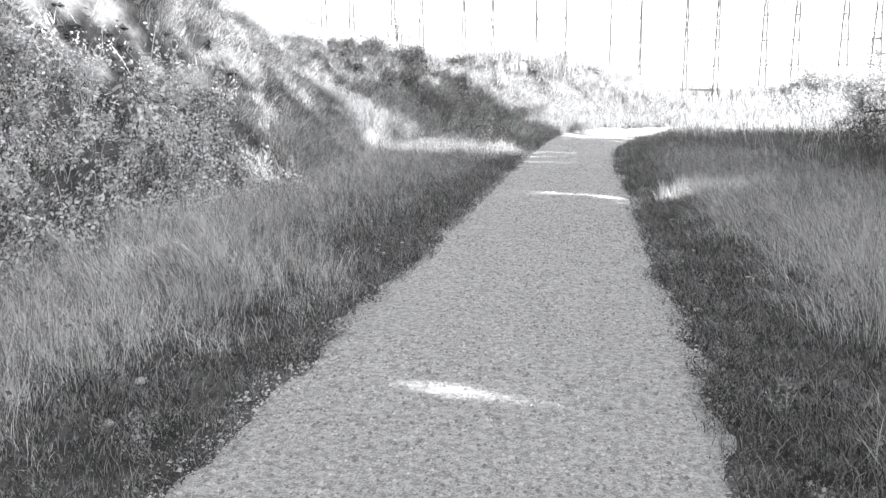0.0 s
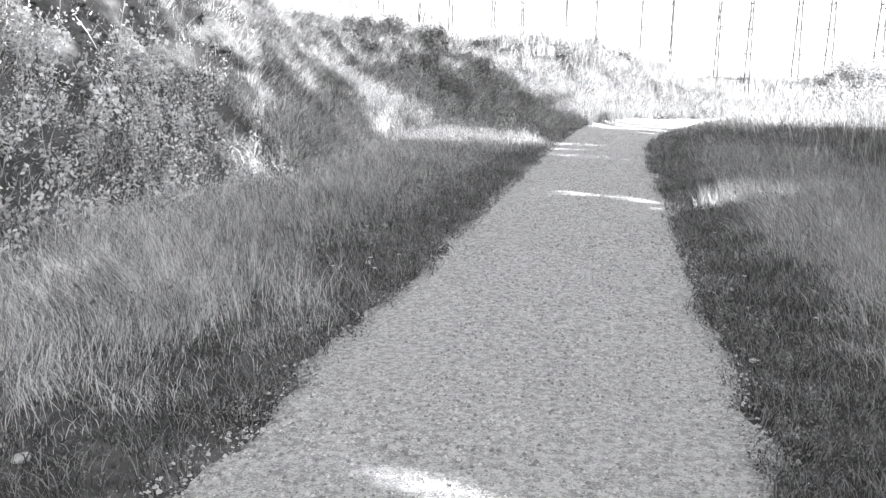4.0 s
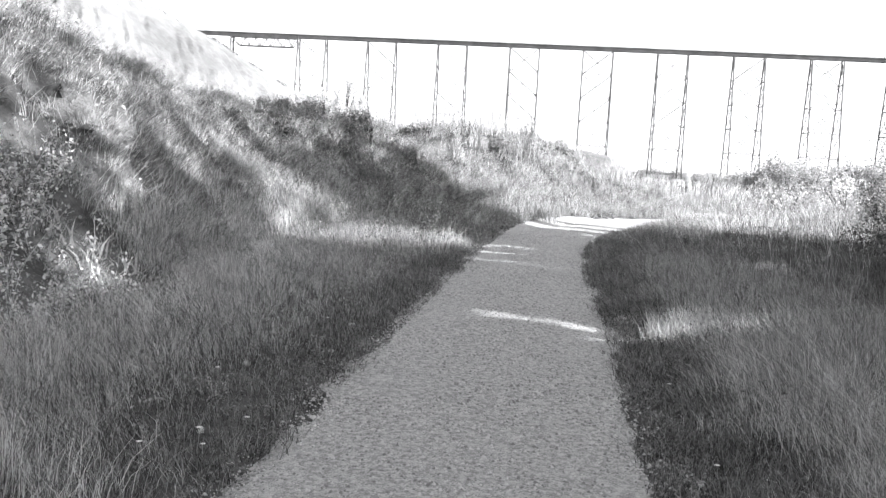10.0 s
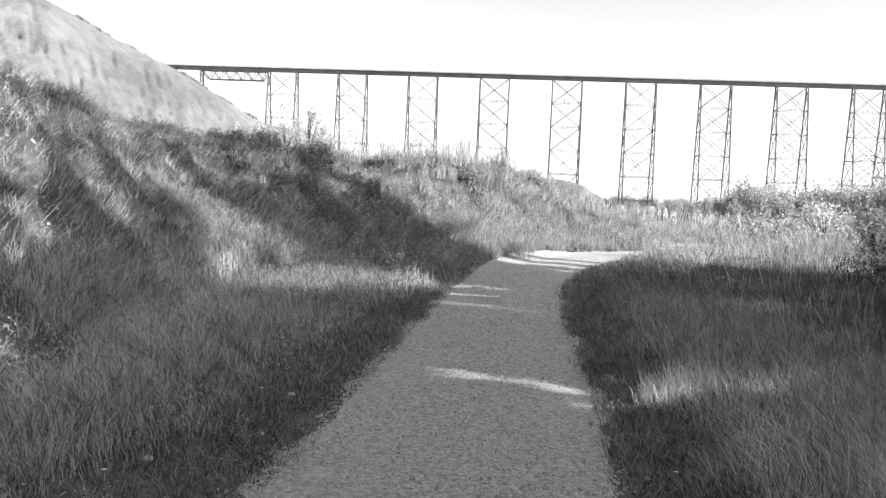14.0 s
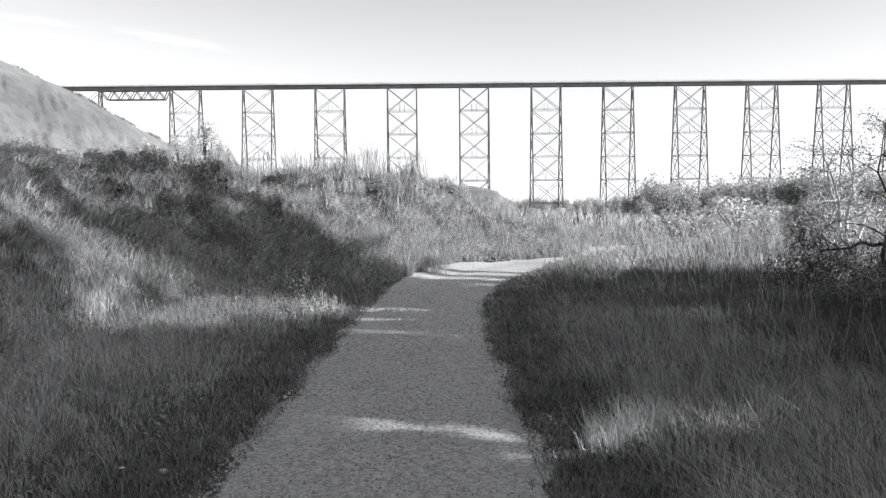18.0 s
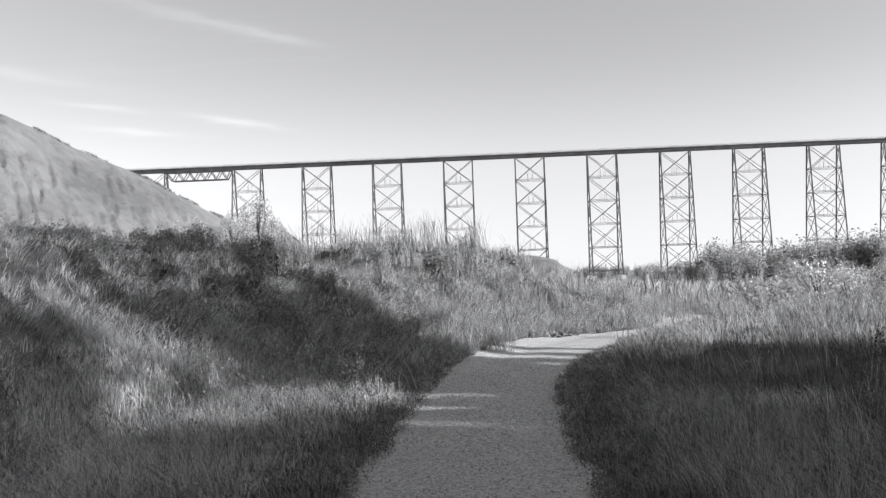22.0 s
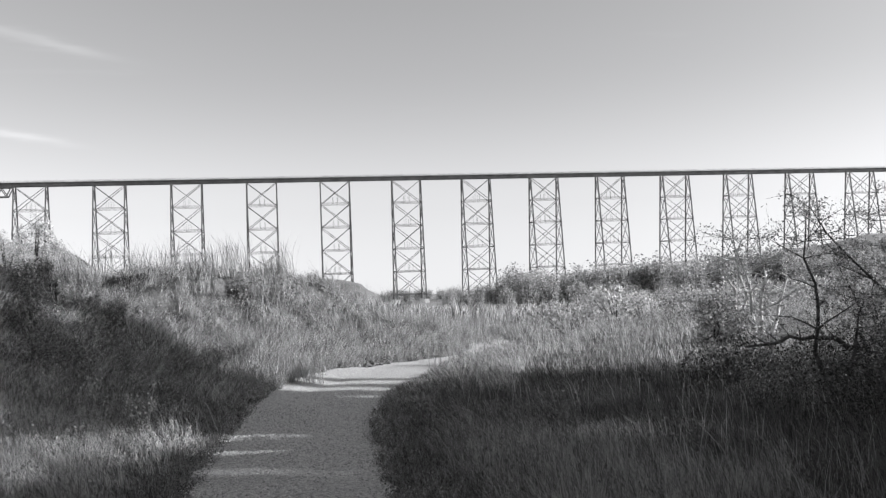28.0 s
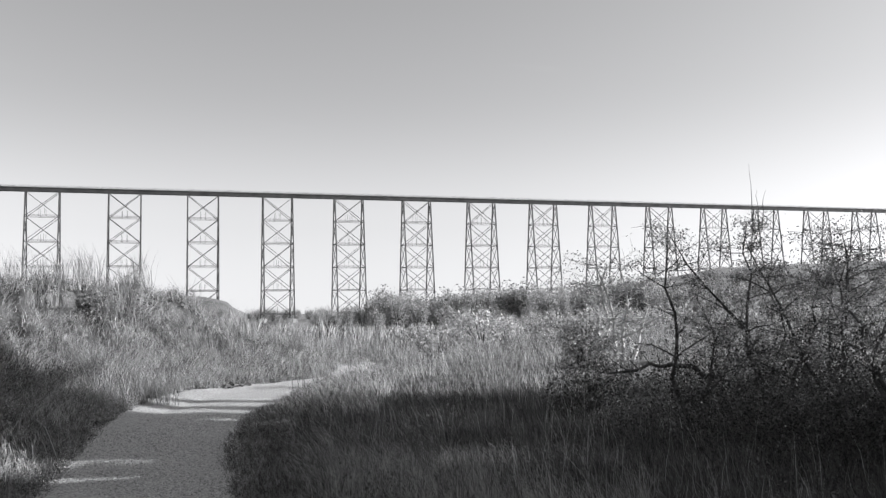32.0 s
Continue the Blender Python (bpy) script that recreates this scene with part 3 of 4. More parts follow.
def hawthorn(x, y, leaders, seed, leaves, leaf_size=0.036, pale=False, thicket=0, wide=0.9, low=0.95, sprig=0.0, bough=False):
    """A bush of crooked leading stems, each a row of lean across, lean away, height; side twigs stand out almost level."""
    g = np.random.default_rng(seed)
    thing = tagged(new("hawthorn_bush"), "thorny bush with bare pale stems and few leaves" if pale else "dark crooked hawthorn bush with small leaves over a thicket",
                   "bush", "bushes beside the meadow")
    thing.location = (x, y, float(height(x, y)) - 0.03)
    across, away = np.array([0.82, -0.57, 0.0]), np.array([0.57, 0.82, 0.0])
    spots, wood = [], BARK_PALE if pale else BARK
    thick = 0.046 if pale else 0.034
    for lean_a, lean_b, tall in leaders:
        rods = []
        p = np.array([g.normal() * 0.08, g.normal() * 0.08, 0.0])
        d0 = across * lean_a + away * lean_b + np.array([0, 0, 1.0])
        n = 9
        for k in range(n):
            d = d0 + g.normal(size=3) * np.array([0.28, 0.28, 0.1])
            q = p + d * tall / n
            r0, r1 = thick * (1 - 0.85 * k / n), thick * (1 - 0.85 * (k + 1) / n)
            rods.append((p, q, r0, r1))
            if k > 2:
                for _ in range(2 if k < 7 else 3):
                    a = g.random() * 6.283
                    e = np.array([math.cos(a), math.sin(a), 0.1 + 0.35 * g.random()])
                    length = tall * (0.12 + 0.2 * g.random()) * (1.15 - 0.5 * k / n)
                    u = q
                    for m in range(3):
                        w = u + (e + g.normal(size=3) * 0.3) * length / 3
                        rods.append((u, w, r1 * 0.55 * (1 - m * 0.25) + 0.001, r1 * 0.55 * (0.75 - m * 0.25) + 0.001))
                        for _ in range(2):
                            t = w + (e * 0.4 + g.normal(size=3) * 0.6) * 0.13
                            rods.append((w, t, 0.0025, 0.0012))
                            spots.append(t)
                        spots.append(w)
                        u = w
            p = q
        spots.append(p)
        if pale:
            spots = [s for s in spots if s[2] > 1.2]
        part("stem", tubes("stem", rods, wood, 5), wood, thing)
    if bough:
        rods, p = [], None
        for k in range(13):
            u = k / 12
            q = across * (-0.95 + 1.35 * u) + away * (0.1 + 0.2 * u) + np.array([0, 0, 0.7 + 0.16 * math.sin(u * 2.4 + 0.4) - 0.12 * u * u + 0.02 * g.normal()])
            if p is not None:
                rods.append((p, q, 0.01 + 0.024 * u, 0.012 + 0.024 * u))
                t = p + np.array([g.normal() * 0.2, g.normal() * 0.2, 0.15 + 0.1 * g.random()])
                rods.append((p, t, 0.008, 0.002))
            p = q
        part("bough", tubes("bough", rods, BARK, 6), BARK, thing, "low dark bough bent like a bow")
    if sprig:
        for k in range(3):
            rods, p = [], np.array(max(spots, key=lambda s: s[2])) + np.array([0.08 * k, 0.03 * k, -0.2])
            for m in range(6):
                q = p + np.array([g.normal() * 0.015, g.normal() * 0.015, sprig / 6 * (1 if k == 0 else 0.6)])
                rods.append((p, q, 0.007 - 0.001 * m, 0.006 - 0.001 * m))
                p = q
            part("sprig", tubes("sprig", rods, BARK, 4), BARK, thing, "thin bare upright twig")
    t = np.array(spots)
    t = t[g.random(len(t)) < 0.9]
    c = np.repeat(t, leaves, 0)
    c = c + g.normal(size=c.shape) * np.array([0.05, 0.05, 0.035])
    crown = LEAF_HAW
    part("leaves", leaf_mesh("leaves", c, leaf_size, crown, seed), crown, thing)
    # the deep shade low in the bush is put into darker leaves
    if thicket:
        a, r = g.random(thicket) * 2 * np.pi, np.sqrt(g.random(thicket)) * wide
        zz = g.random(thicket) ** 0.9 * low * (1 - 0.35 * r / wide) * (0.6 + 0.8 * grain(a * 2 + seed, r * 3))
        part("thicket", leaf_mesh("thicket", np.stack([np.cos(a) * r, np.sin(a) * r, zz], 1), leaf_size * 1.15, LEAF_SHADED, seed + 5), LEAF_SHADED, thing, "dense undergrowth, its leaves darkened for deep shade")["kind"] = "stuff"
    return thing


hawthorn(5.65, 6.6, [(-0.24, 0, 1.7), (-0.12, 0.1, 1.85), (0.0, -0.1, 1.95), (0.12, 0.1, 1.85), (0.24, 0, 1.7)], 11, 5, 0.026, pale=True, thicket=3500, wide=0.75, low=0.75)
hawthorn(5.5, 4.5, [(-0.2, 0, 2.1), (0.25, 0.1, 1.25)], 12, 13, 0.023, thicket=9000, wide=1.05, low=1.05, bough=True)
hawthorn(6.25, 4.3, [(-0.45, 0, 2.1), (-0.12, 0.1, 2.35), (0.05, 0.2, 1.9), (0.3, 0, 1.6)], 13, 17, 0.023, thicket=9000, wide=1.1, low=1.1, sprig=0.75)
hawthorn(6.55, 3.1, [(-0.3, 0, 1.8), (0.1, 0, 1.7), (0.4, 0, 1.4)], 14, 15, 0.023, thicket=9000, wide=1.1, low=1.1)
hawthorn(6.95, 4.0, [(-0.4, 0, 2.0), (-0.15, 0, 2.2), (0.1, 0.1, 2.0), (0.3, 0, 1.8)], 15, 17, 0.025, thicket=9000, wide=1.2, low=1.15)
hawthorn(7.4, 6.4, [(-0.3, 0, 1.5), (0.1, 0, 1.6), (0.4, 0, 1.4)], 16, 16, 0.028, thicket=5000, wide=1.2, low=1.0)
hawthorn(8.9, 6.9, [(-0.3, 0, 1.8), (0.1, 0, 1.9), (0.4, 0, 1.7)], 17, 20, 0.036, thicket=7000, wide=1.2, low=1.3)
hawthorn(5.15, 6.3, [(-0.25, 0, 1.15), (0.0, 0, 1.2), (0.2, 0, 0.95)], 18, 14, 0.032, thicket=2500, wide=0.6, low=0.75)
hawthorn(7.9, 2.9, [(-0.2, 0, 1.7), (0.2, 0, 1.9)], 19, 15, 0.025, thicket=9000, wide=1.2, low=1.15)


# ---- shrubs and trees of the valley floor ----
def clump(name, label, seed, tall, wide, n, leaf_size, mat, lobes):
    """A rounded plant of several leafy lobes on stems."""
    g = np.random.default_rng(seed)
    thing = tagged(new(name), label, "tree" if tall > 3.5 else "shrub", name + "s of the valley floor")
    rods, tips = [], []
    pts = []
    for k in range(lobes):
        a, r = g.random() * 6.283, wide * 0.75 * math.sqrt(g.random())
        h = tall * (0.35 + 0.5 * g.random()) * (1 - 0.3 * r / wide)
        px, py_ = r * math.cos(a), r * math.sin(a)
        rods.append(((0, 0, 0), (px * 0.5, py_ * 0.5, h * 0.5), 0.025 * tall, 0.016 * tall))
        rods.append(((px * 0.5, py_ * 0.5, h * 0.5), (px, py_, h), 0.016 * tall, 0.006 * tall))
        m = n // lobes
        q = g.normal(size=(m, 3)) * 0.55
        q *= np.minimum(1, 0.95 / np.linalg.norm(q, axis=1, keepdims=True))
        size = 0.22 + 0.25 * g.random()
        pts.append(q * np.array([wide * size, wide * size, tall * size * 0.8]) + np.array([px, py_, h]))
        low = g.random((m // 2, 3))
        pts.append((low - 0.5) * np.array([wide * 0.9, wide * 0.9, 0]) + np.array([px * 0.7, py_ * 0.7, 0]) + low * np.array([0, 0, h]))
    c = np.concatenate(pts)
    c[:, 2] = np.abs(c[:, 2])
    stems = part("trunk" if tall > 1 else "undergrowth", tubes("trunk", rods, BARK, 5), BARK, thing)
    if tall < 1 or name == "sapling":
        stems["kind"] = "stuff"
    part("crown", leaf_mesh("crown", c, leaf_size, mat, seed), mat, thing)
    return thing


def place(thing, x, y, turn, scale):
    c = copy_thing(thing, pose(x, y, float(height(x, y)) - 0.05, 0, 0, turn) @ Matrix.Diagonal((scale, scale, scale, 1)))
    c.scale = (scale,) * 3
    return c


g = np.random.default_rng(31)
kinds = [clump("tree", "dull green cottonwood in the far belt of trees", 41, 10.2, 4.0, 950, 0.52, LEAF_BELT, 15),
         clump("tree", "dull grey willow in the far belt of trees", 42, 9.0, 4.2, 950, 0.52, LEAF_BELT, 14),
         clump("tree", "pale poplar in the far belt of trees", 43, 9.8, 3.8, 950, 0.52, LEAF_MID, 15)]
spots = []
for k in range(165):
    az = g.uniform(12.5, 47)
    r = g.uniform(185, 290)
    spots.append((az, r, g.uniform(0.6, 1.0) * (0.55 + 0.45 * r / 290)))
for k in range(60):
    spots.append((g.uniform(13.2, 30), g.uniform(205, 245), g.uniform(0.9, 1.15)))
for k in range(50):
    spots.append((g.uniform(4.8, 14), g.uniform(690, 800), g.uniform(0.9, 1.15)))
for az, r, s in [(9.2, 330, 0.8), (9.8, 340, 0.9), (10.4, 300, 0.7), (11.2, 260, 0.8), (12.0, 240, 0.8)]:
    spots.append((az, r, s))
for k, (az, r, s) in enumerate(spots):
    x, y = r * math.sin(radians(az)), r * math.cos(radians(az)) - 5
    place(kinds[(0, 2, 2, 1)[int(g.random() * 4)]], x, y, g.random() * 360, s)
for i, t in enumerate(kinds):
    t.location = (120 + 9 * i, 200 + 4 * i, float(height(120 + 9 * i, 200 + 4 * i)))
low = [clump("shrub", "grey leafy shrub in the sunlit meadow", 51, 1.2, 0.9, 520, 0.085, LEAF_PALE, 10),
       clump("shrub", "green leafy shrub in the sunlit meadow", 52, 1.3, 1.0, 520, 0.09, LEAF_MID, 10),
       clump("shrub", "dark low shrub in the sunlit meadow", 53, 0.9, 1.0, 520, 0.08, LEAF_MID, 9)]
for k in range(400):
    az = g.uniform(4.5, 46)
    r = 24 + 160 * g.random()
    x, y = r * math.sin(radians(az)), r * math.cos(radians(az)) - 5
    if bank_at(np.array([x]), np.array([y]))[0][0] < -1:
        place(low[int(g.random() ** 1.3 * 3)], x, y, g.random() * 360, g.uniform(0.55, 1.15) * (1 + r / 105))
for i, t in enumerate(low):
    t.location = (11 + 2.5 * i, 24 + 3 * i, float(height(11 + 2.5 * i, 24 + 3 * i)))
# the pale young tree on the bank and low brush on the far slope
young = clump("sapling", "pale leafy sapling on top of the bank", 61, 1.6, 0.5, 2600, 0.042, LEAF_PALE, 9)
young.location = (-5.5, 16, float(height(-5.5, 16)) - 0.05)
for x, y, sc in ((-5.0, 15.4, 0.6), (-5.9, 15.5, 0.66), (-6.3, 15.8, 0.55), (-6.7, 15.3, 0.62), (-4.6, 14.8, 0.45), (-5.4, 15.0, 0.5), (-7.2, 15.6, 0.5)):
    place(young, x, y, x * 211, sc)

# ---- grasses ----
def clumps(name, x, y, tall, each, wide, mat, label, size=0.06, lean=0.9, toward=(-0.33, 0.05)):
    """A field of grass that grows in clumps: the blades of one clump share a root, a height and a bend."""
    n = len(x)
    tall = np.broadcast_to(tall, (n,)) * (0.65 + 0.6 * RNG.random(n))
    way, bow = RNG.random(n) * 6.283, lean * (0.5 + 0.8 * RNG.random(n))
    k = np.repeat(np.arange(n), each)
    m = len(k)
    off = RNG.normal(size=(m, 2)) * size
    bx_, by_ = x[k] + off[:, 0], y[k] + off[:, 1]
    h = tall[k] * (0.45 + 0.65 * RNG.random(m))
    tx = (np.cos(way[k]) * 0.55 + toward[0]) * bow[k] * h + off[:, 0] * 1.2 * h + RNG.normal(size=m) * 0.24 * h
    ty = (np.sin(way[k]) * 0.55 + toward[1]) * bow[k] * h + off[:, 1] * 1.2 * h + RNG.normal(size=m) * 0.24 * h
    turn = RNG.random(m) * 6.283
    wx, wy = np.cos(turn) * wide / 2, np.sin(turn) * wide / 2
    z = height(bx_, by_)
    pts = np.empty((m, 5, 3), np.float32)
    for q, (u, w) in enumerate(((0, 1), (0, -1), (0.5, 0.75), (0.5, -0.75), (1, 0))):
        b = u ** 1.9
        pts[:, q, 0] = bx_ + tx * b + wx * w
        pts[:, q, 1] = by_ + ty * b + wy * w
        pts[:, q, 2] = z - 0.02 + h * (u - 0.22 * bow[k] * b)
    tri = np.array([(0, 1, 3), (0, 3, 2), (2, 3, 4)])
    ob = new(name, sheet(name, pts.reshape(-1, 3), (np.arange(m)[:, None, None] * 5 + tri).reshape(-1, 3), mat, False))
    return tagged(ob, label, "grass", kind="stuff")


def verge_tall(x, y, off, a, b):
    return ease(a, b, off + 1.1 * (fbm(x * 1.5, y * 1.5) - 0.5))


gxs, gys = scatter(13500, -4.2, -0.3, -10.6, 10.5, lambda x, y: (left_of(x, y) > -0.12 + 0.3 * fbm(x * 3, y * 3)) & (left_of(x, y) < 1.5) & (foot(x, y) < 0.4))
clumps("grass", gxs, gys, 0.06 + 0.16 * fbm(gxs * 2, gys * 2), 13, 0.005, GRASS_GREEN, "low green grass on the verge beside the path", 0.05, 1.0, (-0.1, 0.0))


def weedy(x, y):
    """The patch at the foot of the bank that leafy weeds fill."""
    return (y > -6.6) & (y < -0.4) & (x < -2.95 + 0.1 * (y + 3) + 0.5 * (fbm(x * 1.8, y * 1.8 + 70) - 0.5)) & (x > -4.15 + 0.1 * (y + 1))


gxs, gys = scatter(8200, -4.6, -1.3, -10.6, 9.6, lambda x, y: (foot(x, y) < 0.6) & ~weedy(x, y) & (RNG.random(len(x)) < verge_tall(x, y, left_of(x, y), 0.36, 0.95)))
along = gys + 3.6 * (fbm(gxs * 1.1, gys * 1.1 + 51) - 0.5) + 0.4 * RNG.normal(size=len(gxs))
pale = (along < -4.4) | ((foot(gxs, gys) > -0.7 + 0.3 * RNG.normal(size=len(gxs))) & (along < 2.0))
# shade past the sunlit strip is given as the darker verge grass
deep = ~pale & (along > 6.4)
for k, mat, label in ((pale, GRASS_SOFT, "tall soft pale grass between the path and the bank"), (~pale & ~deep, GRASS_TALL, "tall green grass between the path and the bank"),
                      (deep, GRASS_GREEN, "grass at the corner of the bank, darker tone for shade")):
    mx, my = gxs[k], gys[k]
    clumps("grass", mx, my, 0.14 + 0.42 * verge_tall(mx, my, left_of(mx, my), 0.45, 1.25) * (0.45 + 0.9 * fbm(mx * 1.5, my * 1.5 + 9)) * (1 - 0.5 * ease(-4.5, 1, my)), 32, 0.0042, mat, label, 0.07)
gxs, gys = scatter(12500, 0.4, 2.4, -10.6, 10.5, lambda x, y: (right_of(x, y) > -0.12 + 0.3 * fbm(x * 3 + 7, y * 3)) & (right_of(x, y) < 1.2))
clumps("grass", gxs, gys, 0.06 + 0.16 * fbm(gxs * 2, gys * 2), 13, 0.005, GRASS_GREEN, "low green grass on the verge beside the path", 0.05, 1.0, (-0.1, 0.0))
# deeper shade near the bushes and at the near end is coloured into darker grass
gxs, gys = scatter(11500, 0.9, 10, -10.6, 8.8, lambda x, y: (RNG.random(len(x)) < verge_tall(x, y, right_of(x, y) - 0.45 * ease(-4.0, -7.0, y), 0.3, 0.75) * (1.1 - 0.05 * x)))
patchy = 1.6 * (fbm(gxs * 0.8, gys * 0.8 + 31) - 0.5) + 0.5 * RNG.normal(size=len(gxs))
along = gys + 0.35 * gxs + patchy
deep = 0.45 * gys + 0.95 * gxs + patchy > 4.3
for k, mat, label in ((along < -5.6, GRASS_TALL, "tall meadow grass at the near end, darker tone for shade"), ((along >= -5.6) & (along < -1.3), GRASS_SOFT, "soft pale meadow grass in the shade"),
                      ((along >= -1.3) & ~deep, GRASS_TALL, "tall meadow grass in the shade"), ((along >= -1.3) & deep, GRASS_SHADED, "meadow grass before the bushes, darkened for deeper shade")):
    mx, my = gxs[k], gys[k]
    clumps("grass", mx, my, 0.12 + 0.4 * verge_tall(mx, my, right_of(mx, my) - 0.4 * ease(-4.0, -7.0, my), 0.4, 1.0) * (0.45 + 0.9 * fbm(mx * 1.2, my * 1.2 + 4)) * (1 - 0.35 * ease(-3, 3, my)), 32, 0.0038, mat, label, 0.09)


def shade_brush(x, y):
    """Green bank brush, its outline drawn along the trees' shade, up to the path's corner."""
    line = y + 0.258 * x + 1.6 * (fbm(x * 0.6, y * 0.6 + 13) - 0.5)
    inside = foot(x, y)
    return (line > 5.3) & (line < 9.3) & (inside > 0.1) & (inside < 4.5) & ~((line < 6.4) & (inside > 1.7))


gxs, gys = scatter(70000, -8, 1, 4, 13, shade_brush)
blades("brush", gxs, gys, 0.06 + 0.3 * fbm(gxs * 1.3, gys * 1.3), 0.007, 1.1, GRASS_BRUSH, "green tangled brush over the shaded band of the bank", toward=(0.3, -0.2), category="brush")
gxs, gys = scatter(95000, -2, 6, 8.0, 19, lambda x, y: (left_of(x, y) > -0.14 + 0.25 * fbm(x * 3, y * 3)) & (foot(x, y) < 0.5))
blades("grass", gxs, gys, 0.06 + 0.26 * ease(0.05, 0.6, left_of(gxs, gys)), 0.006, 0.8, GRASS_DRY, "pale grass between the path and the knoll", toward=(0.2, -0.1))
gxs, gys = scatter(26000, 0.9, 6, 7.5, 14, lambda x, y: (right_of(x, y) > 0.05) & (right_of(x, y) < 1.8))
blades("grass", gxs, gys, 0.08 + 0.22 * ease(0.05, 0.9, right_of(gxs, gys)), 0.007, 0.6, GRASS_DRY, "tall grass on the inside of the bend", toward=(-0.3, 0))
gxs, gys = scatter(9000, 1.2, 9, -10, 8.5, lambda x, y: (right_of(x, y) > 0.9 + 0.1 * (y < -4)) & (RNG.random(len(x)) < 1.5 * fbm(x * 0.9, y * 0.9) - 0.55))
blades("grass", gxs, gys, 0.52, 0.0035, 0.3, GRASS_PALE, "single pale seed stalks over the meadow", toward=(-0.3, 0))
gxs, gys = scatter(120000, -11, 6, -10.6, 22, lambda x, y: (foot(x, y) > -0.3) & (foot(x, y) < 7) & (bare_earth(x, y) < 0.1) & ~shade_brush(x, y) & (RNG.random(len(x)) < 0.2 + 0.6 * ease(1.5, 3.5, y) + 1.2 * ease(0.4, 0.54, rib(x, y) + 0.3 * (fbm(x * 2 + 2, y * 2) - 0.5))))
blades("grass", gxs, gys, 0.08 + 0.26 * ease(0.4, 0.7, fbm(gxs * 0.9, gys * 0.9 + 21)), 0.005, 1.0, GRASS_BANK, "dry bleached grass hanging over the bank", toward=(0.85, -0.15))
gxs, gys = scatter(62000, -7, 6, 9, 26, lambda x, y: (foot(x, y) > 0.1) & (foot(x, y) < 8) & (scar(x, y) > 0.22) & (RNG.random(len(x)) < 0.1 + 1.2 * ease(0.35, 0.62, fbm(x * 0.9 + 5, y * 0.9))))
blades("grass", gxs, gys, 0.1 + 0.28 * fbm(gxs * 1.1, gys * 1.1 + 3), 0.006, 0.85, GRASS_DRY, "tall pale grass on the sunlit knoll", toward=(-0.3, -0.2))
gxs, gys = scatter(2600, -6, 0.5, 4, 12, lambda x, y: shade_brush(x, y) | ((foot(x, y) < 0.2) & (left_of(x, y) > 0.6) & (y > 6)))
blades("grass", gxs, gys, 0.34, 0.006, 0.9, GRASS_DRY, "dead pale stems in the dark brush", toward=(0.5, -0.3))
# tussocks that droop down the bank, between bare runs of earth
gxs, gys = scatter(7500, -9, -1.5, -10.6, 10, lambda x, y: (foot(x, y) > -0.2) & (foot(x, y) < 5) & (bare_earth(x, y) < 0.1) & ~shade_brush(x, y) & (RNG.random(len(x)) < 0.1 + 0.6 * ease(1.5, 3.5, y) + 1.2 * ease(0.42, 0.53, rib(x, y) + 0.3 * (fbm(x * 2 + 2, y * 2) - 0.5))))
clumps("grass", gxs, gys, 0.12 + 0.24 * fbm(gxs * 1.1, gys * 1.1 + 21), 26, 0.005, GRASS_BANK, "pale tussocks drooping down the bank", 0.055, 1.25, (0.75, -0.15))
gxs, gys = scatter(5200, -8, 1, 4.5, 13, lambda x, y: shade_brush(x, y) & (fbm(x * 1.6 + 4, y * 1.6) > 0.4))
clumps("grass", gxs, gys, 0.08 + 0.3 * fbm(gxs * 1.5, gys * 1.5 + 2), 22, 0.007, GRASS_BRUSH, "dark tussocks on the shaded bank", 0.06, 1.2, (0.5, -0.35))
gxs, gys = scatter(5200, -6, 6, 9.5, 20, lambda x, y: (foot(x, y) > 0.0) & (foot(x, y) < 6) & ~shade_brush(x, y) & (scar(x, y) > 0.25) & (RNG.random(len(x)) < 0.15 + ease(0.35, 0.55, fbm(x * 1.2 + 5, y * 1.2))))
clumps("grass", gxs, gys, 0.12 + 0.32 * fbm(gxs * 1.1, gys * 1.1 + 3), 26, 0.0065, GRASS_DRY, "pale feathery tussocks on the sunlit knoll", 0.09, 1.15, (0.25, -0.3))
gxs, gys = scatter(150000, 0.5, 34, 8.0, 42, lambda x, y: (foot(x, y) < 0.2) & ((right_of(x, y) > 0.25) | (y > 18.3)) & (x < 3 + 0.95 * (y + 5)) & (RNG.random(len(x)) < (1.2 - y * 0.02) * (0.25 + ease(0.35, 0.6, fbm(x * 0.5, y * 0.5 + 8)))))
blades("grass", gxs, gys, 0.2 + 0.5 * ease(0.4, 0.65, fbm(gxs * 0.35, gys * 0.35)) * ease(9.5, 13, gys), 0.009, 0.55, GRASS_DRY, "tall pale meadow grass in the sun", toward=(-0.2, 0))
gaz, grr = RNG.uniform(-10, 48, 55000), 30 + 260 * RNG.random(55000) ** 1.6
gxs, gys = grr * np.sin(np.radians(gaz)), grr * np.cos(np.radians(gaz)) - 5
blades("grass", gxs, gys, 0.5 + 0.002 * grr, 0.02 + 0.0006 * grr, 0.4, GRASS_DRY, "pale grass over the valley floor")


def herbs(n, x0, x1, y0, y1, keep, tall, mat, label, size=0.022, seed=3):
    """Loose small leaves of low herbs between the grass, in patches."""
    x, y = scatter(n, x0, x1, y0, y1, lambda x, y: keep(x, y) & (RNG.random(len(x)) < 0.1 + 1.3 * ease(0.42, 0.62, fbm(x * 2.1 + seed, y * 2.1))))
    z = height(x, y) + RNG.random(len(x)) * tall * (0.3 + fbm(x * 1.6, y * 1.6 + seed))
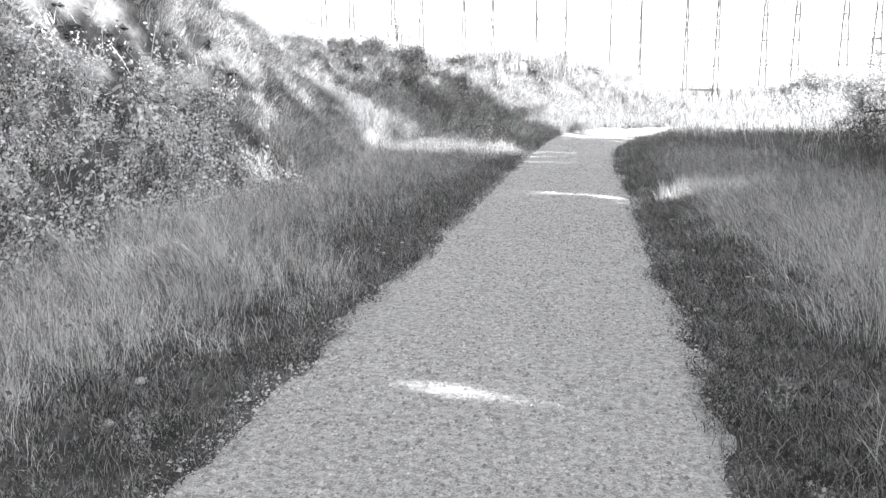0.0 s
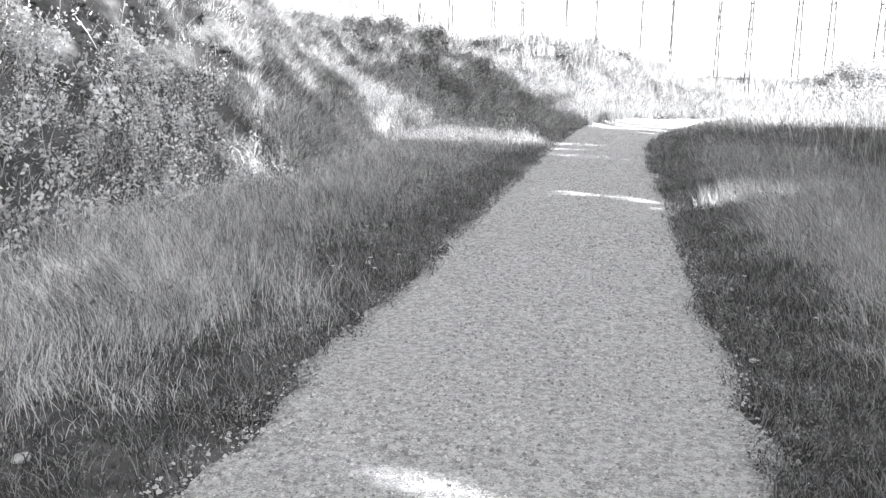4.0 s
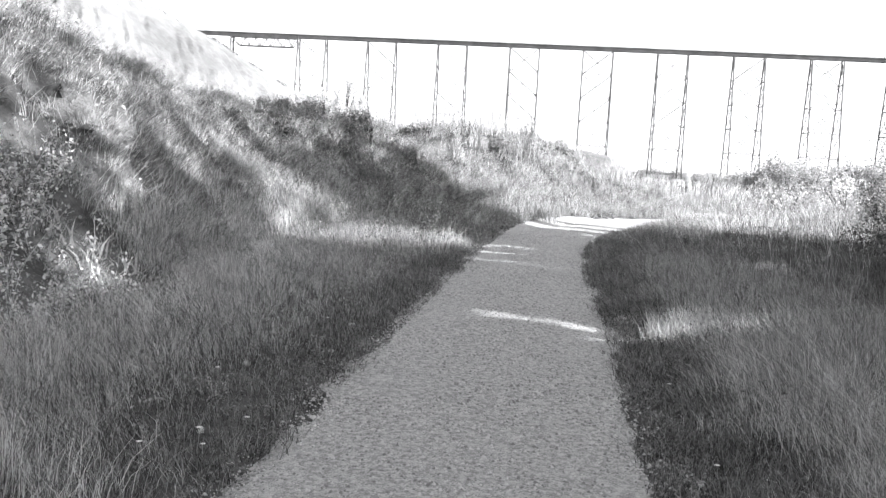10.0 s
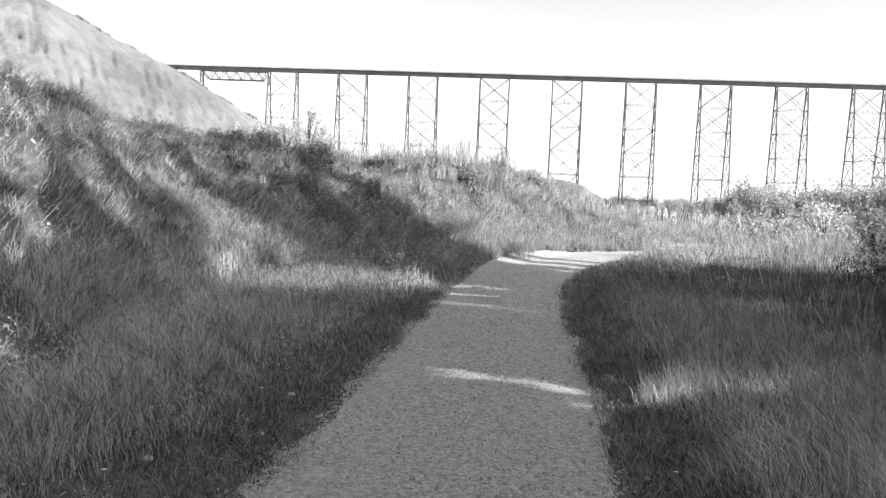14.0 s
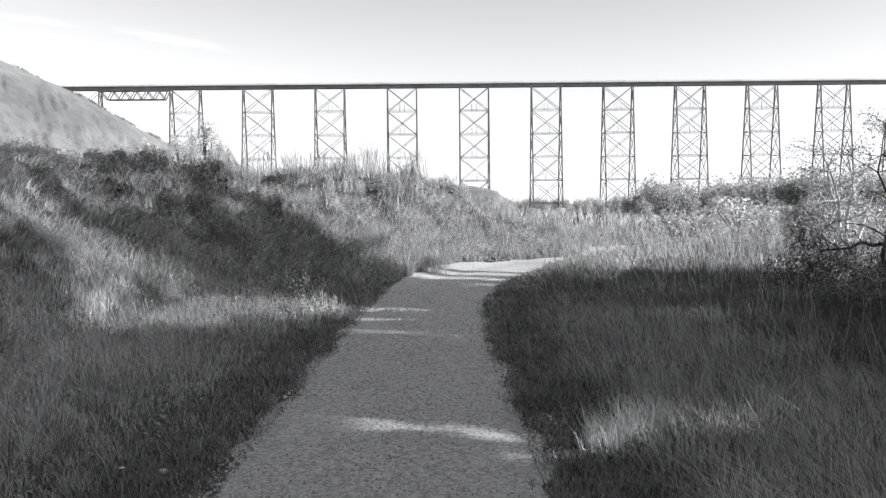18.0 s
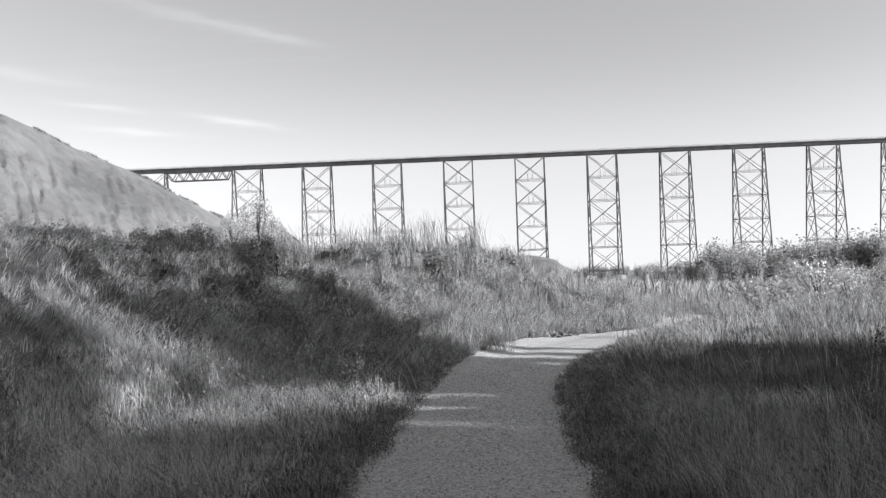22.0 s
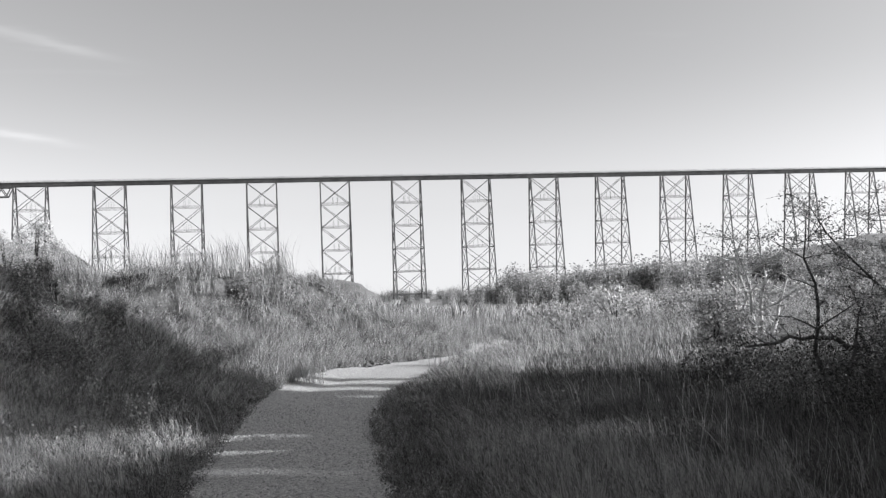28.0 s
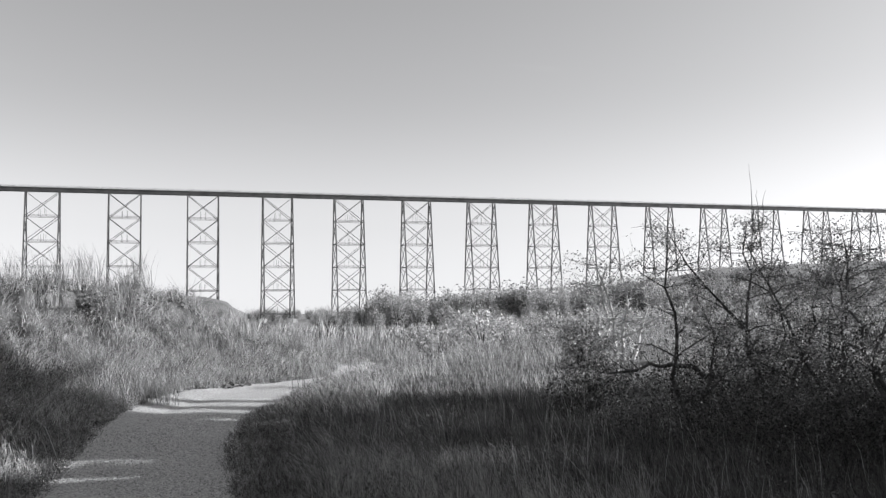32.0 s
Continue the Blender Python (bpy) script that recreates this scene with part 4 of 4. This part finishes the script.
    ob = new("herbs", leaf_mesh("herbs", np.stack([x, y, z], 1), size * (0.6 + 0.9 * RNG.random(len(x))), mat, seed))
    return tagged(ob, label, "herbs", kind="stuff")


herbs(90000, -6, 7, 9, 24, lambda x, y: (foot(x, y) > -0.2) & (foot(x, y) < 6) & (scar(x, y) > 0.2), 0.3, LEAF_MID, "dry pale herbs among the grass of the knoll", 0.026, 3)
herbs(60000, -9, -1.5, -10, 10, lambda x, y: (foot(x, y) > -0.4) & (foot(x, y) < 5) & (rib(x, y) > 0.47) & (bare_earth(x, y) < 0.1) & ~shade_brush(x, y), 0.3, LEAF_PALE, "dry herbs among the grass of the bank", 0.026, 4)
herbs(70000, 3, 24, 11, 36, lambda x, y: (foot(x, y) < 0) & ((right_of(x, y) > 0.5) | (y > 18.3)), 0.6, LEAF_MID, "dry pale herbs of the sunlit meadow", 0.03, 8)
herbs(60000, -8, 1, 4, 13, shade_brush, 0.3, LEAF_MID, "dark low herbs in the shade of the bank", 0.032, 5)
herbs(36000, -3.6, -1.2, -10, 7, lambda x, y: (left_of(x, y) > 0.5) & (foot(x, y) < 0.4), 0.3, LEAF_MID, "green herbs among the grass of the verge", 0.024, 6)
herbs(50000, 1.3, 8, -10, 8, lambda x, y: right_of(x, y) > 0.5, 0.28, LEAF, "green herbs among the grass of the meadow", 0.022, 7)


# clover and other low leaves close to the gravel
n = 90000
cy = RNG.uniform(-10.5, 9.5, n)
side = RNG.random(n) < 0.55
co = np.abs(RNG.normal(size=n)) * 0.55 - 0.05
cx = np.where(side, np.interp(cy, LEFT_Y, LEFT_X) - co, np.interp(cy, RIGHT_Y, RIGHT_X) + co * 0.8)
keep = RNG.random(n) < 0.15 + ease(0.35, 0.6, fbm(cx * 3.5, cy * 3.5))
cx, cy = cx[keep], cy[keep]
clover = new("clover", leaf_mesh("clover", np.stack([cx, cy, height(cx, cy) + 0.005 + (0.02 + 0.07 * fbm(cx * 2.2, cy * 2.2 + 6)) * RNG.random(len(cx))], 1), 0.009 + 0.011 * RNG.random(len(cx)), CLOVER, 9))
tagged(clover, "low dark clover along the edges of the path", "clover", kind="stuff")
# brush on the crest of the far slope
faz = RNG.uniform(-28, -12.3, 5000)
frr = np.interp(faz, SKY_AZ, SKY_R) * RNG.uniform(0.975, 1.004, 5000)
fx, fy = frr * np.sin(np.radians(faz)), frr * np.cos(np.radians(faz)) - 5
keep = RNG.random(5000) < ease(0.45, 0.6, fbm(faz * 1.3, frr * 0.05))
blades("brush", fx[keep], fy[keep], 0.7, 0.4, 0.6, LEAF, "low brush along the far clay slope", category="brush")


# ---- weeds, tufts and stalks ----
def weed(seed, tall, n, leaf, mat, label):
    g = np.random.default_rng(seed)
    thing = tagged(new("weed"), label, "plant", "weeds at the foot of the bank")
    tips = []
    for k in range(4):
        rods = []
        a = g.random() * 6.283
        p = np.array([0.05 * math.cos(a), 0.05 * math.sin(a), 0.0])
        d = np.array([0.3 * math.cos(a), 0.3 * math.sin(a), 1.0])
        for s in range(5):
            d = d + g.normal(size=3) * 0.12
            q = p + d * tall / 5
            rods.append((p, q, 0.004, 0.003))
            if s > 0:
                tips += [q + g.normal(size=3) * np.array([0.07, 0.07, 0.05]) for _ in range(n)]
            p = q
        part("stem", tubes("stem", rods, TWIG, 4), TWIG, thing)
    part("leaves", leaf_mesh("leaves", np.array(tips), leaf, mat, seed), mat, thing)
    return thing


def tuft(name, x, y, tall, n, wide, mat, label, spread_m=0.1, lean=0.7):
    """A single clump of blades, one mesh, standing at its base."""
    g = np.random.default_rng(int(abs(x) * 1000 + abs(y) * 77))
    bx, by = g.normal(size=n) * spread_m, g.normal(size=n) * spread_m * 0.6
    h = tall * (0.5 + 0.6 * g.random(n))
    way = g.random(n) * 6.283
    tx, ty = (np.cos(way) * 0.5 - 0.15) * lean * h, np.sin(way) * 0.5 * lean * h
    t = g.random(n) * 6.283
    wx, wy = np.cos(t) * wide / 2, np.sin(t) * wide / 2
    pts = np.empty((n, 5, 3))
    for k, (u, w) in enumerate(((0, 1), (0, -1), (0.55, 0.8), (0.55, -0.8), (1, 0))):
        pts[:, k] = np.stack([bx + tx * u ** 1.8 + wx * w, by + ty * u ** 1.8 + wy * w, h * (u - 0.2 * lean * u ** 1.8)], 1)
    tri = np.array([(0, 1, 3), (0, 3, 2), (2, 3, 4)])
    faces = (np.arange(n)[:, None, None] * 5 + tri).reshape(-1, 3)
    # the root holds the blades together
    roots = np.stack([np.full(n, 5 * n), np.arange(n) * 5, np.arange(n) * 5 + 1], 1)
    ob = new(name, sheet(name, np.concatenate([pts.reshape(-1, 3), [[0, 0, -0.03]]]), np.concatenate([faces, roots]), mat, False))
    ob.location = (x, y, float(height(x, y)) - 0.02)
    return tagged(ob, label, "grass", "tufts beside the path")


g = np.random.default_rng(77)
weeds = [weed(71, 0.6, 11, 0.055, LEAF_WEED, "pale leafy weed at the foot of the bank"), weed(72, 0.55, 11, 0.06, LEAF_MID, "leafy green weed at the foot of the bank"),
         weed(73, 0.7, 9, 0.05, LEAF_WEED, "tall pale weed at the foot of the bank")]
for k in range(330):
    x, y = g.uniform(-4.8, -2.7), g.uniform(-6.6, -0.4)
    if weedy(np.array([x]), np.array([y]))[0] and not (x > -3.75 and y > -1.5):
        place(weeds[(0, 2, 0, 1)[int(g.random() * 4)]], x, y, g.random() * 360, g.uniform(0.4, 0.75))
for k in range(45):
    y = g.uniform(-9, 11)
    x = float(np.interp(y, RIGHT_Y, RIGHT_X)) + g.uniform(0.05, 0.35)
    place(weeds[1], x, y, g.random() * 360, g.uniform(0.2, 0.36))
    y = g.uniform(-9, 9)
    x = float(np.interp(y, LEFT_Y, LEFT_X)) - g.uniform(0.05, 0.7)
    place(weeds[1], x, y, g.random() * 360, g.uniform(0.16, 0.34))
for i, t in enumerate(weeds):
    t.location = (-3.7 - 0.15 * i, -3.4 + 0.5 * i, float(height(-3.7 - 0.15 * i, -3.4 + 0.5 * i)) - 0.03)
for k in range(9):
    tuft("grass_tuft", 1.15 + 0.075 * k, -0.32 + 0.04 * k, 0.36, 70, 0.005, GRASS_PALE, "tuft of pale bleached grass beside the path", 0.05)
for x, y in ((-3.45, -0.95), (-3.75, -1.1), (-3.3, -0.7), (-3.42, -1.25), (-3.3, -1.15), (-3.6, -1.3)):
    tuft("broad_leaf_tuft", x, y, 0.25, 15, 0.022, GRASS_PALE, "tuft of broad pale leaves at the foot of the bank", 0.06, 1.0)
for x, y in ((-3.2, 4.1), (-3.05, 4.3), (-3.35, 4.2), (-2.95, 4.5), (-3.5, 4.0), (-2.2, 6.6), (-1.7, 6.9), (-1.2, 6.2)):
    tuft("grass_tuft", x, y, 0.6, 7, 0.006, GRASS_PALE, "few tall bleached stalks on the bank", 0.14, 0.9)
for k in range(150):
    u = g.random()
    x, y = -3.5 + 2.45 * u + 0.22 * g.normal(), 2.4 + 3.2 * u + 0.55 * g.normal()
    tuft("grass_tuft", x, y, 0.17 + 0.15 * g.random(), 20, 0.008, GRASS_PALE if k % 3 else GRASS_DRY, "tuft of pale bleached grass beside the path", 0.08)
for k in range(12):
    tuft("grass_tuft", -3.45 + 0.25 * g.normal(), 4.1 + 0.3 * g.normal(), 0.4, 46, 0.006, GRASS_PALE, "thick tuft of pale grass drooping over a mound", 0.1, 1.3)
for k in range(26):
    y = g.uniform(7.6, 12.2)
    x = float(np.interp(y, LEFT_Y, LEFT_X)) - g.uniform(-0.05, 0.3)
    place(weeds[1], x, y, g.random() * 360, g.uniform(0.22, 0.5))
for k in range(9):
    y = g.uniform(4.6, 6.2)
    x = float(np.interp(y, LEFT_Y, LEFT_X)) - g.uniform(0.1, 0.6)
    place(weeds[1], x, y, g.random() * 360, g.uniform(0.2, 0.32))
for k in range(26):
    x, y = g.uniform(-6.3, -3.4), g.uniform(-3, 8)
    tuft("grass_tuft", x, y, 0.3, 50, 0.006, GRASS_DRY, "thick tuft of dry grass hanging down the bank", 0.12, 1.1)
for k in range(60):
    a = g.random()
    x, y = -4 + 9 * a + g.normal() * 0.6, 11.5 + 4 * a + g.uniform(0, 4)
    if foot(np.array([x]), np.array([y]))[0] > 0.1:
        tuft("grass_tuft", x, y, 0.95, 40, 0.009, GRASS_DRY, "tall tuft of pale grass on the knoll", 0.14, 0.6)
for k in range(70):
    r, az = g.uniform(17, 34), g.uniform(9, 36)
    x, y = r * math.sin(radians(az)), r * math.cos(radians(az)) - 5
    if right_of(np.array([x]), np.array([y]))[0] > 0.4 or y > 19:
        tuft("reed_clump", x, y, 0.95, 60, 0.011, GRASS_DRY, "clump of tall pale reeds in the sunlit meadow", 0.3, 0.7)
# feathery plumes at the corner of the path
for k in range(16):
    tuft("plume_grass", -0.95 + 1.2 * g.random(), 9.7 + 1.3 * g.random(), 0.7 + 0.35 * g.random(), 44, 0.007, GRASS_DRY, "feathery tall grass at the corner of the path", 0.09, 0.9)
# seed stalks over the verge
for x, y in ((1.5, -7.4), (1.62, -7.2), (1.55, -6.9), (1.75, -7.4), (1.8, -7.0)):
    tuft("seed_grass", x, y, 0.34, 16, 0.004, GRASS_PALE, "grass with pale drooping seed heads beside the path", 0.1, 1.5)
for x, y, sc in ((-1.57, 5.79, 0.6), (-2.34, 6.9, 0.5), (-1.0, 4.9, 0.3), (-1.1, 5.2, 0.3)):
    place(weeds[2], x, y, x * 900, sc)
for k in range(120):
    r, az = g.uniform(19, 45), g.uniform(8, 40)
    x, y = r * math.sin(radians(az)), r * math.cos(radians(az)) - 5
    if foot(np.array([x]), np.array([y]))[0] < -1 and (right_of(np.array([x]), np.array([y]))[0] > 1.0 or y > 20):
        place(low[int(g.random() ** 1.3 * 3)], x, y, g.random() * 360, g.uniform(0.25, 0.75))
# brush on the knoll
brush = clump("brush", "low dark brush on the knoll", 81, 0.8, 0.7, 1100, 0.05, LEAF, 5)
brush.location = (-0.75, 13.4, float(height(-0.75, 13.4)) - 0.25)
for x, y, sc in ((-0.35, 13.6, 0.42), (0.1, 13.9, 0.5), (0.6, 14.2, 0.4), (1.0, 14.3, 0.35), (-0.9, 10.2, 0.5), (-1.3, 9.8, 0.45), (2.8, 15.8, 0.5), (-5.3, 9.4, 0.5)):
    place(brush, x, y, x * 97, sc)
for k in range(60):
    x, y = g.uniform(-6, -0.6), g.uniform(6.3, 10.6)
    if shade_brush(np.array([x]), np.array([y]))[0]:
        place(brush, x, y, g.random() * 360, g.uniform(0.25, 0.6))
for k in range(22):
    tuft("grass_tuft", 4.4 + 0.55 * g.normal(), 16.4 + 0.9 * g.normal(), 0.3, 34, 0.008, GRASS_DRY, "pale tuft closing in on the far end of the path", 0.1, 1.0)
for k in range(46):
    y = 9.2 + 5.5 * g.random()
    x = float(np.interp(y, LEFT_Y, LEFT_X)) - g.uniform(0.06, 0.5)
    tuft("grass_tuft", x, y, 0.22 + 0.3 * g.random(), 30, 0.007, GRASS_DRY, "feathery pale tuft leaning over the edge of the path", 0.07, 0.8)


# ---- small white flowers on the verge ----
def flower(seed):
    g = np.random.default_rng(seed)
    thing = tagged(new("flower"), "small white wild flower on the verge", "flower", "flowers on the verge")
    part("stem", tubes("stem", [((0, 0, 0), (0.01, 0, 0.06), 0.0015, 0.0012), ((0.01, 0, 0.06), (0.005, 0.01, 0.12), 0.0012, 0.001)], TWIG, 4), TWIG, thing)
    for k in range(7):
        a = k * 6.283 / 7
        bm = bmesh.new()
        bmesh.ops.create_uvsphere(bm, u_segments=6, v_segments=4, radius=1, matrix=Matrix.Translation((0.005 + 0.009 * math.cos(a), 0.01 + 0.009 * math.sin(a), 0.122)) @ Matrix.Rotation(a, 4, "Z") @ Matrix.Diagonal((0.008, 0.004, 0.0015, 1)))
        part("petal", bm, FLOWER, thing)
    return thing


first = flower(5)
first.location = (-1.42, -3.7, float(height(-1.42, -3.7)))
for x, y in ((-1.36, -3.75), (-1.3, -3.3), (-1.62, -3.9), (-1.75, -2.6), (-2.0, -4.6), (1.15, -3.4), (1.1, -1.9), (1.4, -4.4), (-1.5, -0.8), (-2.7, -0.6), (-2.9, -0.8)):
    place(first, x, y, x * 400, 1.0)


# ---- clods of dark earth on the broken slopes ----
n = 26000
kx, ky = RNG.uniform(-9, 6, n), RNG.uniform(-9, 19, n)
kin, khigh, kwide = bank_at(kx, ky)
ku = kin / kwide + 0.35 * (fbm(kx * 0.9, ky * 0.9 + 60) - 0.5)
on_scar = scar(kx, ky) < 0.26
on_scarp = (ky > 7) & (np.abs(ku - 0.73) < 0.1) & (fbm(kx * 1.4, ky * 1.4 + 3) > 0.48)
at_edge = (ky > 8.3) & (ky < 13) & (np.abs(left_of(kx, ky) - 0.08) < 0.14) & (fbm(kx * 2.5, ky * 2.5) > 0.42)
in_gully = (bare_earth(kx, ky) > 0.05) | (ky < 2) & (kin > 0.8) & (kin < 4.5) & (rib(kx, ky) < 0.43)
keep = on_scar | on_scarp | at_edge | in_gully | (shade_brush(kx, ky) & (fbm(kx * 1.7, ky * 1.7) > 0.55))
kx, ky = kx[keep], ky[keep]
n = len(kx)
lump = np.array([(1, 0, 0), (0, 1, 0.1), (-1, 0, 0), (0, -1, -0.1), (0.1, 0, 0.7), (0, 0, -0.7)])
ksize = 0.02 + 0.07 * RNG.random(n) ** 3
spin = RNG.random(n) * 6.283
ox = lump[:, 0] * np.cos(spin)[:, None] - lump[:, 1] * np.sin(spin)[:, None]
oy = lump[:, 0] * np.sin(spin)[:, None] + lump[:, 1] * np.cos(spin)[:, None]
pts = np.stack([ox, oy, np.broadcast_to(lump[:, 2], ox.shape)], -1) * (0.6 + 0.8 * RNG.random((n, 6, 1))) * ksize[:, None, None] + np.stack([kx, ky, height(kx, ky) + ksize * 0.2], -1)[:, None]
tri = np.array([(0, 1, 4), (1, 2, 4), (2, 3, 4), (3, 0, 4), (1, 0, 5), (2, 1, 5), (3, 2, 5), (0, 3, 5)])
clods = new("clods", sheet("clods", pts.reshape(-1, 3), (np.arange(n)[:, None, None] * 6 + tri).reshape(-1, 3), EARTH, False))
tagged(clods, "crumbled dark clods of earth on the broken bank", "earth", kind="stuff")


# ---- single stones beside the path ----
def stone(x, y, size, seed):
    g = np.random.default_rng(seed)
    bm = bmesh.new()
    bmesh.ops.create_icosphere(bm, subdivisions=2, radius=1)
    k = g.uniform(0.7, 1.2, 3)
    for v in bm.verts:
        v.co = Vector((v.co.x * k[0], v.co.y * k[1], v.co.z * 0.6 * k[2])) * size * (1 + 0.25 * (noise.noise(v.co * 1.7 + Vector((seed, 0, 0)))))
    ob = part("stone", bm, STONE, None)
    ob.location = (x, y, float(height(x, y)) + size * 0.25)
    return tagged(ob, "small pale stone lying on the verge", "stone", "stones on the verge")


for k, (x, y, size) in enumerate([(-1.88, -6.86, 0.035), (-1.78, -7.35, 0.03), (-1.5, -3.46, 0.03), (-0.98, -4.4, 0.025), (-2.48, -7.4, 0.03), (-1.45, -5.0, 0.022), (-1.7, -2.2, 0.03),
                                  (-2.0, -1.7, 0.03), (-1.35, -0.6, 0.025), (1.0, -4.9, 0.022), (1.05, -3.5, 0.02), (-1.6, -4.6, 0.026), (-1.3, -1.5, 0.02), (0.95, -1.8, 0.02)]):
    stone(x, y, size, k + 1)

# ---- pebbles on the path ----
n = 80000
sx, sy = RNG.random(n), RNG.uniform(-10.3, 9, n) * 1.0
edge = RNG.random(n) < 0.22
sx = np.where(edge, np.where(RNG.random(n) < 0.5, 0.0, 1.0) + RNG.normal(size=n) * 0.06, sx)
pxx = np.interp(sy, LEFT_Y, LEFT_X) * (1 - sx) + np.interp(sy, RIGHT_Y, RIGHT_X) * sx
pzz = np.interp(sy, (-60, 11, 25), (-1.0, 0.22, 0.1)) + 0.02 + 0.02 * np.sin(np.clip(sx, 0, 1) * np.pi) + 0.008 * (fbm(pxx * 2.5, sy * 2.5) - 0.5) - 0.008
size = 0.0044 + 0.012 * RNG.random(n) ** 4 + 0.001 * edge
octa = np.array([(1, 0, -0.2), (0, 1, -0.2), (-1, 0, -0.2), (0, -1, -0.2), (0, 0, 0.7)])
jit = 0.7 + 0.6 * RNG.random((n, 5, 1))
spin = RNG.random(n) * 6.283
ox = octa[:, 0] * np.cos(spin)[:, None] - octa[:, 1] * np.sin(spin)[:, None]
oy = octa[:, 0] * np.sin(spin)[:, None] + octa[:, 1] * np.cos(spin)[:, None]
pts = np.stack([ox, oy, np.broadcast_to(octa[:, 2], ox.shape)], -1) * jit * size[:, None, None] + np.stack([pxx, sy, pzz], -1)[:, None]
tri = np.array([(0, 1, 4), (1, 2, 4), (2, 3, 4), (3, 0, 4)])
gravel = new("gravel", sheet("gravel", pts.reshape(-1, 3), (np.arange(n)[:, None, None] * 5 + tri).reshape(-1, 3), PEBBLE, False))
tagged(gravel, "loose pale pebbles scattered over the path", "gravel", kind="stuff")

# ---- viaduct ----
DECK, FAR_Y, X0, PITCH, SPAN = 77.3, 627.0, 64.3, 50.6, 20.4
viaduct = tagged(new("viaduct"), "long dark steel railway viaduct on tall lattice towers", "bridge")
viaduct.location = (X0, FAR_Y, DECK)
LEVEL = 16.4


def spread(depth):
    return 2.45 + depth / 8


def tower_meshes():
    made = {}
    for k in range(5):
        a, b = k * LEVEL, (k + 1) * LEVEL
        for side in (-1, 1):
            bm = bmesh.new()
            ya, yb = side * spread(a), side * spread(b)
            bar(bm, (0, ya, -a), (SPAN, yb, -b), 0.32)
            bar(bm, (SPAN, ya, -a), (0, yb, -b), 0.32)
            bar(bm, (0, yb, -b), (SPAN, yb, -b), 0.22)
            bar(bm, (0, yb, -b + 0.8), (SPAN, yb, -b + 0.8), 0.22)
            for q in (0.42, 0.58):
                bar(bm, (SPAN * q, yb, -b), (SPAN * q, yb - side * 0.7, -b + 5.4), 0.16)
            made["lattice_panel", k, side] = bm
        for end in (0, SPAN):
            bm = bmesh.new()
            bar(bm, (end, -spread(a), -a), (end, spread(b), -b), 0.35)
            bar(bm, (end, spread(a), -a), (end, -spread(b), -b), 0.35)
            bar(bm, (end, -spread(b), -b), (end, spread(b), -b), 0.5)
            made["end_brace", k, end] = bm
    for end in (0, SPAN):
        for side in (-1, 1):
            bm = bmesh.new()
            bar(bm, (end, side * spread(0), 0), (end, side * spread(88), -88), 0.75)
            made["leg", end, side] = bm
    for end in (0, SPAN):
        for side in (-1, 1):
            bm = bmesh.new()
            box(bm, end - 1.6, end + 1.6, side * spread(88) - 1.6, side * spread(88) + 1.6, -93, -84.9)
            made["pier", end, side] = bm
    return made


TOWER = None
for k in range(-7, 13):
    x = PITCH * k - (19.6 if k < -5 else 0)
    tower = new("tower")
    tower.parent, tower.location = viaduct, (x, 0, 0)
    if TOWER is None:
        TOWER = [part(name, bm, CONCRETE if name == "pier" else STEEL, tower) for (name, *_), bm in tower_meshes().items()]
        for o in TOWER:
            if o.name.startswith("pier"):
                tagged(o, "pale concrete footing")
    else:
        for o in TOWER:
            c = o.copy()
            scene.collection.objects.link(c)
            c.parent = tower
    # plate girders over the tower and to the next one
    for a, b in ((x, x + SPAN), (x + SPAN, x + PITCH + (19.6 if k == -6 else 0))):
        bm = bmesh.new()
        for y in (-2.3, 2.3):
            box(bm, a, b, y - 0.04, y + 0.04, 0.1, 2.3)
            box(bm, a, b, y - 0.25, y + 0.25, 0, 0.1)
            box(bm, a, b, y - 0.25, y + 0.25, 2.2, 2.32)
            for s in range(int((b - a) / 1.7)):
                box(bm, a + s * 1.7, a + s * 1.7 + 0.22, y - 0.2, y + 0.2, 0.1, 2.2)
        part("girder", bm, STEEL, viaduct)
bm = bmesh.new()
box(bm, -PITCH * 8 - 20, PITCH * 13, -2.9, 2.9, 2.33, 2.7)
part("deck", bm, STEEL, viaduct)
for y in (-2.8, 2.8):
    bm = bmesh.new()
    for z in (3.2, 3.75):
        box(bm, -PITCH * 8 - 20, PITCH * 13, y - 0.04, y + 0.04, z - 0.05, z + 0.05)
    for s in range(520):
        x = -PITCH * 8 - 20 + s * 2.1
        box(bm, x - 0.06, x + 0.06, y - 0.05, y + 0.05, 2.7, 3.75)
    part("railing", bm, STEEL, viaduct)
# the one truss span under the deck
bm = bmesh.new()
ta, tb = PITCH * -5 - 49.5, PITCH * -5 - 1.5
for y in (-2.4, 2.4):
    bar(bm, (ta + 5, y, -6.6), (tb - 3, y, -6.6), 0.7)
    bar(bm, (ta, y, -0.4), (tb, y, -0.4), 0.7)
    step = (tb - ta - 8) / 5
    for s in range(5):
        p = ta + 5 + s * step
        bar(bm, (p, y, -6.6), (p + step / 2, y, -0.4), 0.5)
        bar(bm, (p + step / 2, y, -0.4), (p + step, y, -6.6), 0.5)
    bar(bm, (ta, y, -0.4), (ta + 5, y, -6.6), 0.6)
    bar(bm, (tb, y, -0.4), (tb - 3, y, -6.6), 0.6)
part("truss", bm, STEEL, viaduct, "deck truss with zigzag diagonals")
